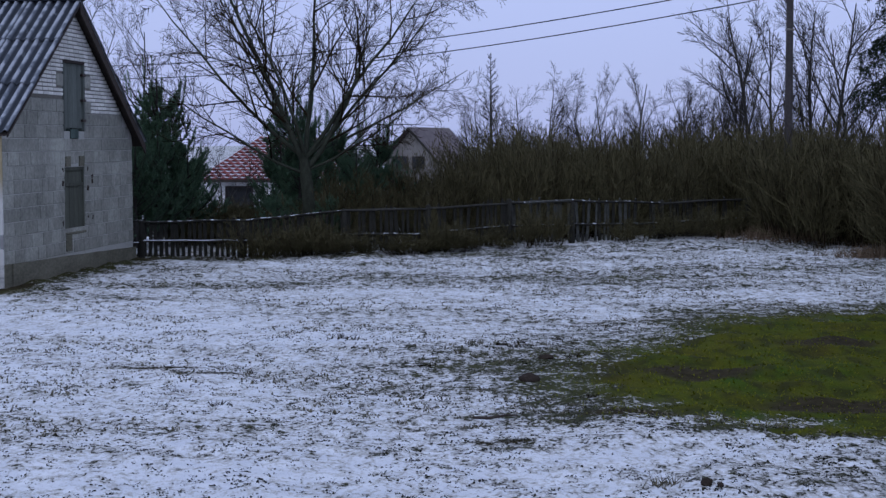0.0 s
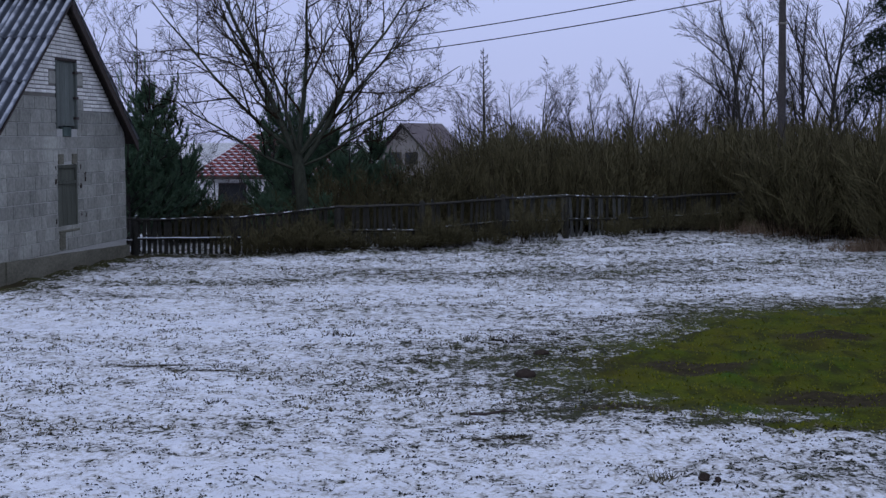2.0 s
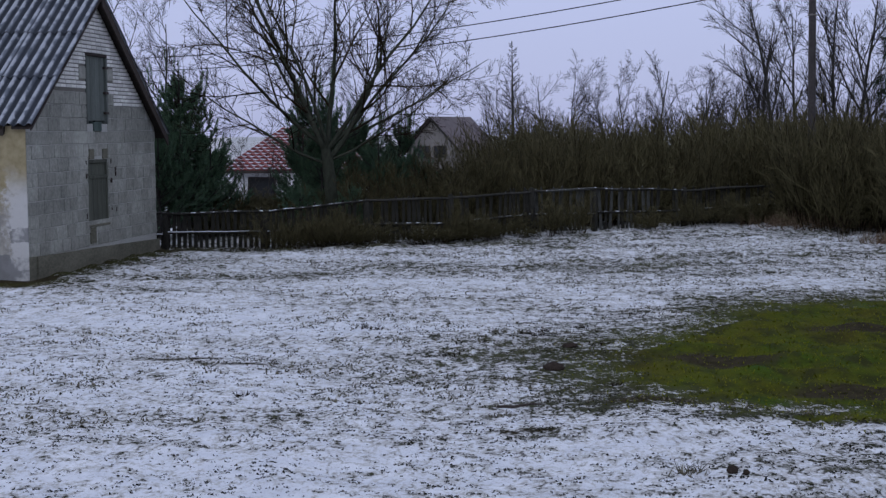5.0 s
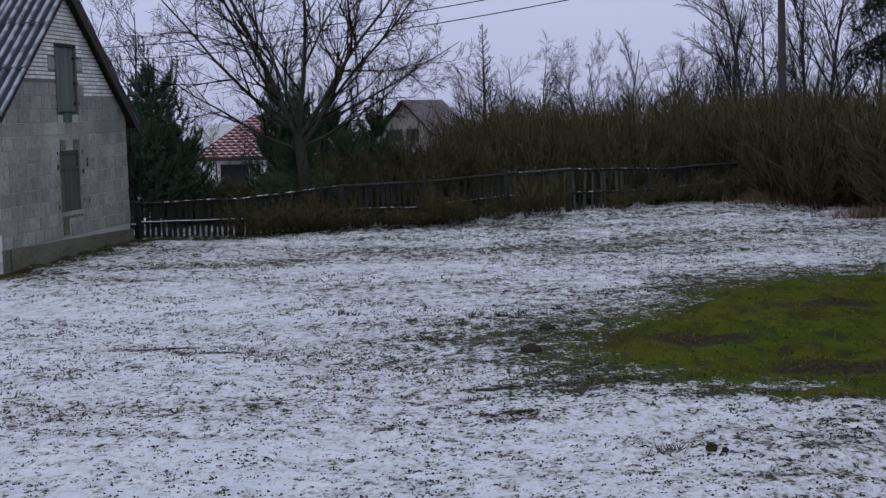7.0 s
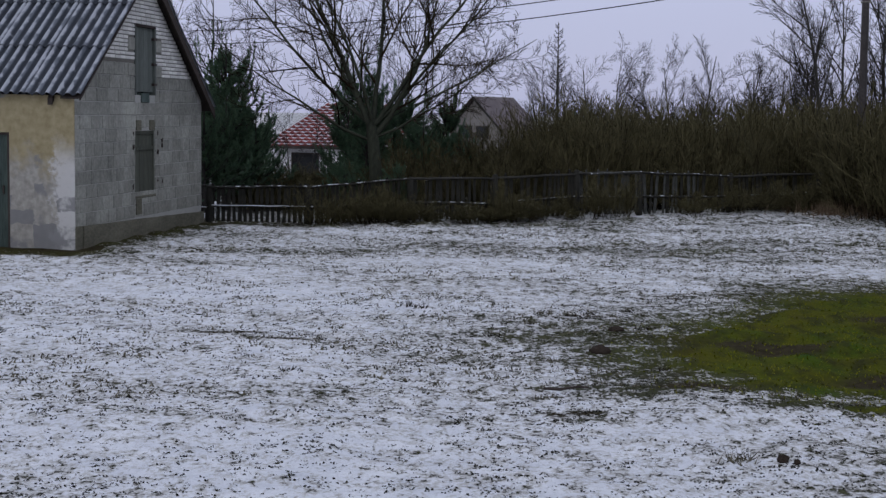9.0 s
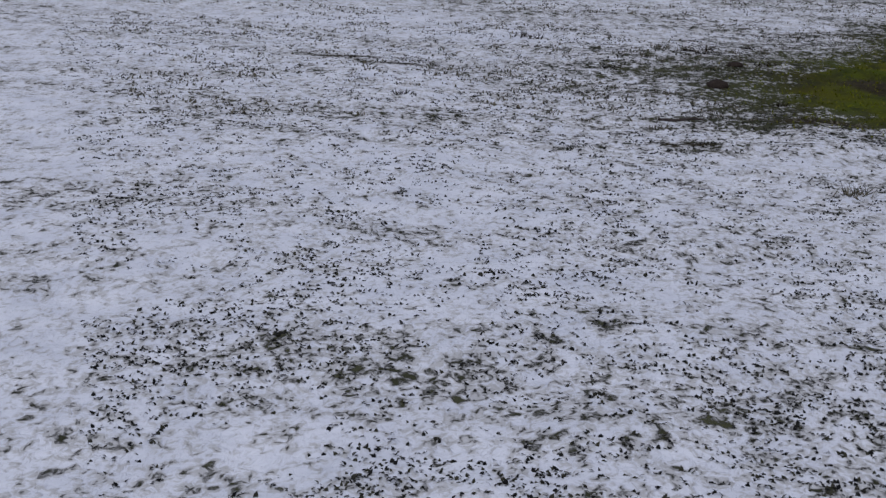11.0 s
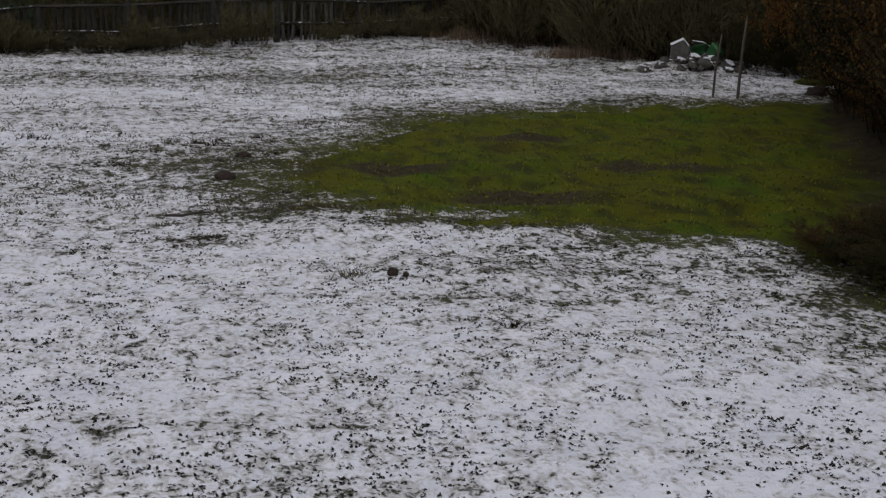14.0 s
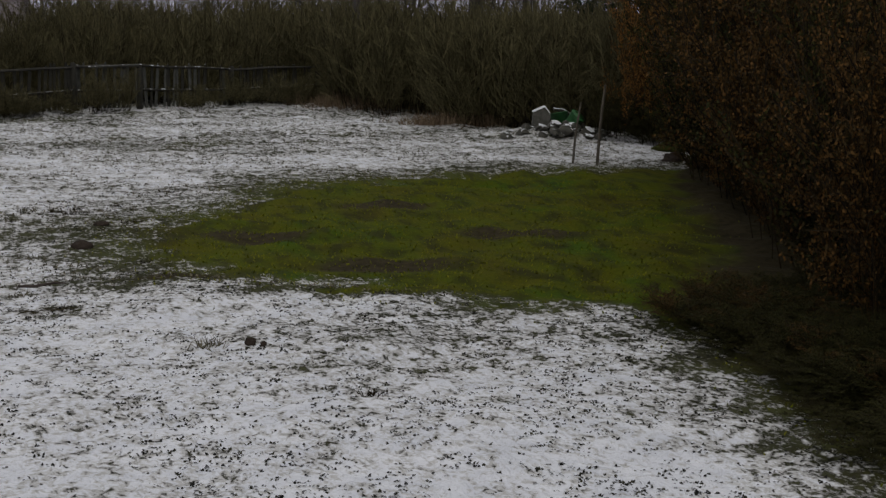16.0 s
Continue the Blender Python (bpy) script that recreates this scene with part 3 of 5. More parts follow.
def wall_pieces(parent, rng):
    """The courses of the gable: hollow blocks below, white bricks above."""
    g = 0.014
    z = 0.37
    course = 0
    while z < 3.1:
        h = 0.25
        cut = [w for w in (WIN, LOFT) if z + 0.12 > w[2] and z + 0.12 < w[3]]
        lo = max(0.0, (z + h - WALL_H) / RISE)
        spans = [(lo, SHED_W - lo)] if not cut else [(lo, cut[0][0]), (cut[0][1], SHED_W - lo)]
        for a, b in spans:
            x = a
            first = 0.25 if course % 2 else 0.5
            while x < b - 0.04:
                w = 1.6 if course == 8 else first if x == a else rng.choice((0.5, 0.5, 0.5, 0.25, 0.38))
                e = min(x + w, b)
                if b - e < 0.12:
                    e = b
                masonry("block", parent, x + g / 2, e - g / 2, z + g / 2, z + h - g / 2, M_BLOCK, rng.uniform(-0.006, 0.006))
                x = e
        z += h
        course += 1
    zb = z
    # one more course of blocks on the near side of the loft door
    x = (z + 0.25 - WALL_H) / RISE
    while x < LOFT[0] - 0.36:
        e = min(x + rng.choice((0.38, 0.5)), LOFT[0] - 0.36)
        masonry("block", parent, x + g / 2, e - g / 2, z + g / 2, z + 0.25 - g / 2, M_BLOCK, rng.uniform(-0.006, 0.006))
        x = e
    for k in range(4):
        for a, b in ((LOFT[0] - 0.36, LOFT[0]), (LOFT[1], LOFT[1] + 0.36)):
            if k % 2 == 0:
                masonry("block", parent, a + g, b - g / 2, zb + k * 0.25 + g / 2, zb + k * 0.25 + 0.25 - g / 2, M_BLOCK, 0.008)
    course = 0
    while z < RIDGE_Z - 0.12:
        h = 0.078
        lo = (z + h - WALL_H) / RISE
        near = 0.36 if int((z + 0.04 - zb) / 0.25) in (0, 2) and z < zb + 0.75 else 0.0
        if z + 0.04 < LOFT[3]:
            spans = [(lo if z > zb + 0.24 else LOFT[0] - near, LOFT[0] - near), (LOFT[1] + near, SHED_W - lo)]
        else:
            spans = [(lo, SHED_W - lo)]
        for a, b in spans:
            x = a
            while x < b - 0.05:
                w = 0.125 if (x == a and course % 2) else 0.25
                e = min(x + w, b)
                masonry("brick", parent, x + 0.005, e - 0.005, z + 0.009, z + h - 0.009, M_BRICK, rng.uniform(0.002, 0.012))
                x = e
        z += h
        course += 1


def shed():
    rng = random.Random(11)
    s = empty("shed", "grey concrete block shed with a corrugated roof and boarded openings", "shed", pose(*SHED_AT, 0, 0, SHED_TURN))
    bm = bmesh.new()
    for a, b in ((0.0, WIN[0]), (WIN[1], SHED_W)):
        top = [(b, rake(b)), (a, rake(a))]
        prism(bm, [(a, -0.3), (b, -0.3), *top], 0.012, 0.25)
    prism(bm, [(WIN[0], -0.3), (WIN[1], -0.3), (WIN[1], WIN[2]), (WIN[0], WIN[2])], 0.012, 0.25)
    prism(bm, [(WIN[0], WIN[3]), (WIN[1], WIN[3]), (WIN[1], LOFT[2]), (WIN[0], LOFT[2])], 0.012, 0.25)
    prism(bm, [(WIN[0], LOFT[3]), (WIN[1], LOFT[3]), (WIN[1], rake(WIN[1])), (HALF, RIDGE_Z), (WIN[0], rake(WIN[0]))], 0.012, 0.25)
    gable = part("gable_wall", bm, M_MORTAR, s, "block and white brick gable")
    # darker bedding behind the bricks
    left = lambda z: (z - WALL_H) / RISE
    for outline in ([(left(3.37), 3.37), (LOFT[0] - 0.03, 3.37), (LOFT[0] - 0.03, rake(LOFT[0]) - 0.06)], [(LOFT[1] + 0.03, 3.12), (SHED_W - left(3.12), 3.12), (LOFT[1] + 0.03, rake(LOFT[1]) - 0.06)],
                    [(LOFT[0] - 0.03, LOFT[3] + 0.01), (LOFT[1] + 0.03, LOFT[3] + 0.01), (LOFT[1] + 0.03, rake(LOFT[1]) - 0.06), (HALF, RIDGE_Z - 0.05), (LOFT[0] - 0.03, rake(LOFT[0]) - 0.06)]):
        bm = bmesh.new()
        prism(bm, outline, 0.006, 0.02)
        part("mortar_bed", bm, M_BEDDING, gable, "dark weathered mortar")
    wall_pieces(gable, rng)
    # far gable, back wall
    bm = bmesh.new()
    prism(bm, [(0, -0.3), (SHED_W, -0.3), (SHED_W, WALL_H), (HALF, RIDGE_Z), (0, WALL_H)], SHED_L - 0.25, SHED_L)
    part("far_gable_wall", bm, M_BLOCK, s)
    part("back_wall", boxes(((SHED_W - 0.25, 0.25, -0.3), (SHED_W, SHED_L - 0.25, WALL_H))), M_BLOCK, s)
    part("front_wall", boxes(((0, 0.25, -0.3), (0.25, DOOR[0], 2.72)), ((0, DOOR[1], -0.3), (0.25, SHED_L - 0.25, 2.72)), ((0, DOOR[0], DOOR[3]), (0.25, DOOR[1], 2.72))), M_PLASTER, s, "yellow plaster flaking off grey blocks")
    part("wall_end", boxes(((-0.012, -0.012, -0.3), (0.012, 0.25, 2.70))), M_PLASTER, s, "white plaster edge")
    # plinth, its top edge falling towards the far corner
    bm = bmesh.new()
    prism(bm, [(0.28, -0.3), (SHED_W + 0.03, -0.3), (SHED_W + 0.03, 0.235), (3.4, 0.32), (0.28, 0.39)], -0.055, 0.05)
    bmesh.ops.subdivide_edges(bm, edges=bm.edges[:], cuts=5, use_grid_fill=True)
    for v in bm.verts:
        v.co += noise.noise_vector(v.co * 3.1) * 0.012
    part("plinth", bm, M_PLINTH, s, "stained concrete plinth")
    part("plinth_corner", boxes(((0.0, -0.035, -0.3), (0.27, 0.02, 0.40)), bevel=0.015), M_PLINTH, s)
    # window, boarded below the transom
    w = empty("window", "", "")
    w.parent = s
    for lo, hi in (((WIN[0], 0.015, WIN[2]), (WIN[0] + 0.07, 0.09, WIN[3])), ((WIN[1] - 0.07, 0.015, WIN[2]), (WIN[1], 0.09, WIN[3])), ((WIN[0] + 0.07, 0.015, WIN[3] - 0.07), (WIN[1] - 0.07, 0.088, WIN[3])), ((WIN[0] + 0.07, 0.015, WIN[2]), (WIN[1] - 0.07, 0.088, WIN[2] + 0.07)), ((WIN[0] + 0.07, 0.010, 1.68), (WIN[1] - 0.07, 0.086, 1.75))):
        part("frame_bar", boxes((lo, hi), bevel=0.006), M_SHUTTER, w)
    part("upper_board", boxes(((WIN[0] + 0.06, 0.05, 1.74), (WIN[1] - 0.06, 0.06, WIN[3] - 0.06))), M_SHUTTER, w)
    for k in range(4):
        a = WIN[0] + 0.07 + k * 0.23
        part("board", boxes(((a, 0.035, WIN[2] + 0.06), (a + 0.222, 0.060 + 0.004 * (k % 2), 1.69)), bevel=0.004), M_SHUTTER, w)
    part("sill", boxes(((WIN[0] - 0.02, -0.012, WIN[2] - 0.055), (WIN[1] + 0.02, 0.10, WIN[2] - 0.004)), bevel=0.01), M_PLINTH, s)
    part("sill_stain", boxes(((WIN[0] + 0.02, -0.014, 0.42), (WIN[0] + 0.30, 0.02, WIN[2] - 0.06))), M_PLINTH, s, "patched block under the sill")
    for x in (WIN[0] + 0.05, WIN[1] - 0.30):
        part("lintel_patch", boxes(((x, -0.016, WIN[3] + 0.01), (x + 0.24, 0.02, WIN[3] + 0.21)), bevel=0.006), M_PLINTH, s)
    # holes are dark boxes on the face, their inner shade in the colour
    for x in (WIN[0] - 0.13, WIN[1] + 0.10, WIN[1] + 0.36):
        for z in (1.05, 1.6, 1.85):
            part("anchor_hole", boxes(((x, -0.008, z + 0.13 * math.sin(9 * x + 5 * z)), (x + 0.05, 0.02, z + 0.09 + 0.13 * math.sin(9 * x + 5 * z))), jitter=0.012), M_SOIL, s, "dark hole broken in the wall")
    # loft hatch
    h = empty("loft_door", "", "")
    h.parent = s
    for k in range(4):
        a = LOFT[0] + 0.05 + k * 0.239
        part("plank", boxes(((a, 0.03, LOFT[2] + 0.22), (a + 0.233, 0.06 + 0.006 * (k % 2), LOFT[3] - 0.05)), bevel=0.004), M_LOFT, h)
    for a, b in ((LOFT[0] - 0.02, LOFT[0] + 0.05), (LOFT[1] - 0.05, LOFT[1] + 0.02)):
        part("frame_post", boxes(((a, -0.02, LOFT[2] + 0.16), (b, 0.10, LOFT[3] - 0.06)), bevel=0.006), M_LOFT, h)
    part("lintel", boxes(((LOFT[0] - 0.02, -0.02, LOFT[3] - 0.06), (LOFT[1] + 0.02, 0.14, LOFT[3] - 0.002)), bevel=0.008), M_DARKWOOD, h)
    part("threshold", boxes(((LOFT[0] + 0.3, -0.012, LOFT[2] + 0.02), (LOFT[0] + 0.72, 0.1, LOFT[2] + 0.20))), M_DOOR, h)
    for a, b in ((LOFT[0], LOFT[0] + 0.29), (LOFT[0] + 0.73, LOFT[1])):
        part("threshold_stone", boxes(((a, 0.0, LOFT[2]), (b, 0.1, LOFT[2] + 0.16))), M_MORTAR, h)
    for z in (2.95, 3.35, 3.85):
        part("hinge", boxes(((LOFT[1] - 0.12, -0.035, z), (LOFT[1] + 0.04, 0.028, z + 0.05)), bevel=0.006), M_IRON, h)
    # plank door in the front wall
    d = empty("door", "", "")
    d.parent = s
    for k in range(6):
        a = DOOR[0] + 0.04 + k * 0.143
        part("plank", boxes(((0.05, a, DOOR[2]), (0.085 + 0.006 * (k % 2), a + 0.139, DOOR[3] - 0.04)), bevel=0.004), M_DOOR, d)
    for lo, hi in (((0.01, DOOR[0], DOOR[2]), (0.12, DOOR[0] + 0.045, DOOR[3])), ((0.01, DOOR[1] - 0.045, DOOR[2]), (0.12, DOOR[1], DOOR[3])), ((0.01, DOOR[0] + 0.045, DOOR[3] - 0.045), (0.12, DOOR[1] - 0.045, DOOR[3]))):
        part("frame_bar", boxes((lo, hi)), M_DARKWOOD, d)
    part("handle", boxes(((0.02, DOOR[0] + 0.12, 0.95), (0.05, DOOR[0] + 0.15, 1.10)), bevel=0.006), M_IRON, d)
    # roof
    r = empty("roof", "", "")
    r.parent = s
    r["label"] = "weathered grey corrugated sheets"
    pitch, y0, y1, over = math.atan(RISE), -0.20, SHED_L + 0.20, (0.14, 0.42)
    run = (HALF + over[1]) / math.cos(pitch)
    rows, cols = 3, 8
    lw, ls = (y1 - y0) / cols, run / rows
    V, F, crest, n = [], [], [], 42
    for layer in (0.0, -0.009):
        for i in range(n + 1):
            y = (lw + 0.03) * i / n
            c = math.sin(2 * math.pi * y / (lw / 5.5))
            for k, x in enumerate((0.0, ls + 0.14)):
                V.append((x, y, 0.036 * c + layer + 0.035 * (1 - k)))
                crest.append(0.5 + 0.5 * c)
    N = 2 * (n + 1)
    for i in range(n):
        a = 2 * i
        F += [(a, a + 1, a + 3, a + 2), (N + a, N + a + 2, N + a + 3, N + a + 1), (a, a + 2, N + a + 2, N + a), (a + 1, N + a + 1, N + a + 3, a + 3)]
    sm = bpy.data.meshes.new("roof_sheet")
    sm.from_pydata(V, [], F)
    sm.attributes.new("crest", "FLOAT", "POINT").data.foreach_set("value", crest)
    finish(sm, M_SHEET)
    top = RIDGE_Z + 0.14
    for side in (0, 1):
        for i in range(rows):
            for k in range(cols):
                o = new("roof_sheet", sm)
                o.parent = r
                up = pose(0, 0, 0, 0, -math.degrees(pitch), 0)
                slip = (over[1] - over[0]) / math.cos(pitch) * (1 - side) * (1 - i / rows)
                m = Matrix.Translation((HALF - run * math.cos(pitch), y0 + k * lw, top - run * math.sin(pitch))) @ up @ Matrix.Translation((i * ls + slip, 0, 0.012 * (k % 2)))
                if side:
                    m = Matrix.Translation((HALF, 0, 0)) @ Matrix.Diagonal((-1, 1, 1, 1)) @ Matrix.Translation((-HALF, 0, 0)) @ m
                o.matrix_local = m
    # barge boards along both rakes, rafter ends under the eave
    for side in (-1, 1):
        bm = bmesh.new()
        e = HALF + over[(side + 1) // 2] - 0.03
        deep = 0.19 if side > 0 else 0.05
        ez = top - e * RISE - 0.05
        x0, x1 = HALF + side * e, HALF + side * 0.01
        pts = [(x0, ez - deep), (x1, top - 0.07 - deep), (x1, top - 0.05), (x0, ez)]
        prism(bm, pts if side < 0 else pts[::-1], y0 + 0.02, y0 + 0.05)
        part("barge_board", bm, M_DARKWOOD, r, "dark brown board")
        bm = bmesh.new()
        pts = [(x0, ez - 0.03), (x1, top - 0.09), (x1, top - 0.06), (x0, ez)]
        prism(bm, pts if side < 0 else pts[::-1], y0 + 0.06, 0.2)
        part("soffit", bm, M_DARKWOOD, r)
        for y in (0.36, 1.72, 3.08, 4.44, 5.80, 7.16):
            bm = bmesh.new()
            pts = [(x0 + side * -0.03, ez - 0.14), (HALF + side * (HALF - 0.1), rake(0.1) - 0.02), (HALF + side * (HALF - 0.1), rake(0.1) + 0.1), (x0 + side * -0.03, ez - 0.02)]
            prism(bm, pts if side < 0 else pts[::-1], y, y + 0.09)
            part("rafter_end", bm, M_DARKWOOD, r)
    part("ridge_cap", boxes(((HALF - 0.16, y0 - 0.03, top - 0.02), (HALF + 0.16, y1 + 0.03, top + 0.05)), bevel=0.03), M_SHEET, r)
    return s


shed()

# ---- picket fence ----
FENCE = [(-9.8, 32.9), (-6.9, 33.1), (-4.65, 33.4), (-2.3, 33.9), (-0.36, 34.3), (1.6, 35.1), (3.2, 35.9), (5.6, 37.2), (8.1, 38.4), (11.0, 39.2), (14.0, 39.8)]
FTOP = [0.84, 0.84, 0.90, 0.98, 1.06, 1.06, 1.05, 0.98, 0.92, 0.92, 0.9]


def fence():
    rng = random.Random(5)
    f = empty("picket_fence", "old dark wooden picket fence with snow on its crooked rails", "fence")
    pk = []
    for k in range(5):
        bm = bmesh.new()
        w = 0.030 + 0.004 * k
        pts = [(-w, 0), (w, 0), (w, 0.93), (w * 0.2, 1.0), (-w * 0.5, 0.985), (-w, 0.92)]
        prism(bm, pts, -0.011, 0.011)
        m = bpy.data.meshes.new("picket")
        bm.normal_update()
        bm.to_mesh(m)
        bm.free()
        pk.append(finish(m, M_FENCE))
    pale = [m.copy() for m in pk]
    for m in pale:
        m.materials[0] = M_PALEFENCE
    for i, ((ax, ay), (bx, by)) in enumerate(zip(FENCE, FENCE[1:])):
        L = math.hypot(bx - ax, by - ay)
        yaw = math.degrees(math.atan2(by - ay, bx - ax))
        za, zb = zat(ax, ay), zat(bx, by)
        bm = bmesh.new()
        V, F = [], []
        h = FTOP[i] + rng.uniform(-0.03, 0.04)
        tube(V, F, [Vector((0, 0, -0.4)), Vector((0.01, 0, 0.4)), Vector((0.015, 0.01, h)), Vector((0.02, 0.01, h + 0.03))], [0.085, 0.08, 0.07, 0.03], 8)
        p = raw("post", V, F, M_FENCE, f, "", True)
        p.matrix_local = pose(ax, ay, za, 0, 0, rng.uniform(0, 90))
        bm.free()
        for frac, dz in ((0.97, rng.uniform(-0.02, 0.03)), (0.43, rng.uniform(-0.02, 0.02))):
            z0, z1 = za + FTOP[i] * frac + dz, zb + FTOP[i + 1] * frac + rng.uniform(-0.03, 0.03)
            pts = [Vector((ax, ay, z0)).lerp(Vector((bx, by, z1)), t) + Vector((0, -0.03, rng.uniform(-0.012, 0.012))) for t in (-0.02, 0.2, 0.4, 0.6, 0.8, 1.02)]
            V, F = [], []
            tube(V, F, pts, [0.030, 0.029, 0.030, 0.028, 0.027, 0.025], 6)
            raw("rail", V, F, M_RAIL if i < 2 and frac < 0.5 else M_GREYRAIL if i in (3, 4, 5, 7) and frac > 0.5 else M_FENCE, f)
        n = int(L / 0.125)
        for k in range(n):
            t = (k + 0.5) / n
            if rng.random() < (0.03 if i < 4 else 0.16):
                continue
            o = new("picket", rng.choice(pale if i == 5 or (i == 6 and rng.random() < 0.3) else pk))
            o.parent = f
            top = FTOP[i] * (1 - t) + FTOP[i + 1] * t
            x, y = ax + (bx - ax) * t, ay + (by - ay) * t
            o.matrix_local = pose(x, y + 0.02, za * (1 - t) + zb * t + 0.03, 0, rng.gauss(0, 1.6 if i < 4 else 3.5), yaw) @ Matrix.Diagonal((1, 1, top * rng.uniform(0.93, 1.05), 1))
    # loose board lying along the top
    a, b = Vector((1.95, 35.10, 1.08)), Vector((3.15, 35.68, 1.13))
    V, F = [], []
    tube(V, F, [a, a.lerp(b, 0.5), b], [0.028, 0.030, 0.026], 5)
    raw("top_board", V, F, M_PALEFENCE, f, "loose pale board")
    return f


fence()

# ---- power pole and cables ----


def power_pole():
    x, y = 8.95, 37.6
    p = empty("power_pole", "dark weathered wooden power pole with a small bracket", "power pole", pose(x, y, zat(x, y), 0, -0.4, 12))
    V, F = [], []
    tube(V, F, [Vector((0, 0, -0.5)), Vector((0, 0, 3.5)), Vector((0, 0, 7.05))], [0.115, 0.10, 0.085], 10)
    raw("shaft", V, F, M_CONCRETE, p, "", True)
    part("collar", boxes(((-0.10, -0.10, 5.10), (0.10, 0.10, 5.16)), bevel=0.02), M_BEIGE, p, "pale band")
    part("bracket", boxes(((-0.45, -0.03, 6.18), (0.10, 0.03, 6.25)), bevel=0.01), M_IRON, p)
    for dx, z in ((-0.42, 6.24), (0.0, 7.03)):
        V, F = [], []
        tube(V, F, [Vector((dx, 0, z)), Vector((dx, 0, z + 0.04)), Vector((dx, 0, z + 0.10)), Vector((dx, 0, z + 0.13))], [0.03, 0.05, 0.045, 0.01], 8)
        raw("insulator", V, F, M_PORCELAIN, p, "pale porcelain insulator", True)


def cable(z0, z1, sag):
    a, b = Vector((8.75, 37.6, 0)), Vector((-13.1, 58.6, 0))
    pts = []
    for k in range(31):
        s = 1.35 * k / 30
        pts.append(a.lerp(b, s) + Vector((0, 0, z0 + (z1 - z0) * s - sag * s * (1 - s))))
    V, F = [], []
    tube(V, F, pts, [0.016] * 31, 6)
    tagged(raw("power_cable", V, F, M_WIRE, None, "", True), "thin black overhead power cable", "cable", "overhead cables")


power_pole()
cable(6.76, 5.55, 1.83)
cable(6.34, 5.02, 1.85)

# ---- houses behind the fence ----


def red_house():
    gz = zat(-5, 54)
    h = empty("neighbour_house", "white neighbour house with a red tiled roof under patchy snow", "house", pose(-8.75, 51.5, 0, 0, 0, -4))
    W, D, ez, rz = 6.1, 7.0, 1.15, 2.70
    part("wall", boxes(((0.35, 0.4, gz - 0.5), (W - 0.35, D - 0.4, ez + 0.05))), M_WHITE, h)
    for x in (1.0, 3.6):
        w = part("window", boxes(((x, 0.37, ez - 1.35), (x + 0.9, 0.46, ez - 0.25))), M_GLASS, h)
        part("window_frame", boxes(((x - 0.05, 0.35, ez - 1.4), (x, 0.42, ez - 0.2)), ((x + 0.9, 0.35, ez - 1.4), (x + 0.95, 0.42, ez - 0.2)), ((x, 0.35, ez - 0.25), (x + 0.9, 0.42, ez - 0.2))), M_DARKWOOD, w)
    part("eave_board", boxes(((0, -0.02, ez - 0.06), (W, 0.03, ez + 0.09)), bevel=0.01), M_DARKWOOD, h)
    # hipped deck under the tiles
    bm = bmesh.new()
    c = [bm.verts.new(p) for p in ((0, 0, ez), (W, 0, ez), (W, D, ez), (0, D, ez), (1.7, D / 2, rz), (W - 1.7, D / 2, rz))]
    for q4 in ((0, 1, 5, 4), (1, 2, 5), (2, 3, 4, 5), (3, 0, 4), (3, 2, 1, 0)):
        bm.faces.new([c[i] for i in q4])
    part("roof", bm, M_BROWNROOF, h)
    V, F, crest = [], [], []
    n = 15
    sl = Vector((0, D / 2, rz - ez)) / n
    up = Vector((0, -(rz - ez), D / 2)).normalized()
    for i in range(n):
        lo, hi = 1.7 * i / n, W - 1.7 * i / n
        x = lo
        while x < hi - 0.1:
            b = len(V)
            base = Vector((x, 0, ez)) + sl * i
            for s in (0.0, 1.12):
                for k, (dx, dz) in enumerate(((0.0, 0.02), (0.09, 0.055), (0.19, 0.02), (0.29, 0.012))):
                    V.append(base + Vector((dx, 0, 0)) + sl * s + up * (dz + 0.05 * (1 - s)))
                    crest.append((0.95 if s > 0.5 else 0.32) - (0.28 if k == 1 else 0.0))
            F += [(b + k, b + k + 1, b + k + 5, b + k + 4) for k in range(3)]
            b2 = len(V)
            for k in range(4):
                V.append(V[b + k] - up * 0.04)
                crest.append(0.0)
            F += [(b2 + k, b2 + k + 1, b + k + 1, b + k) for k in range(3)]
            x += 0.28
    t = raw("roof_tiles", V, F, M_TILE, h)
    t.data.attributes.new("crest", "FLOAT", "POINT").data.foreach_set("value", crest)
    tagged(t, "red clay tiles with snow in the hollows", kind="stuff")


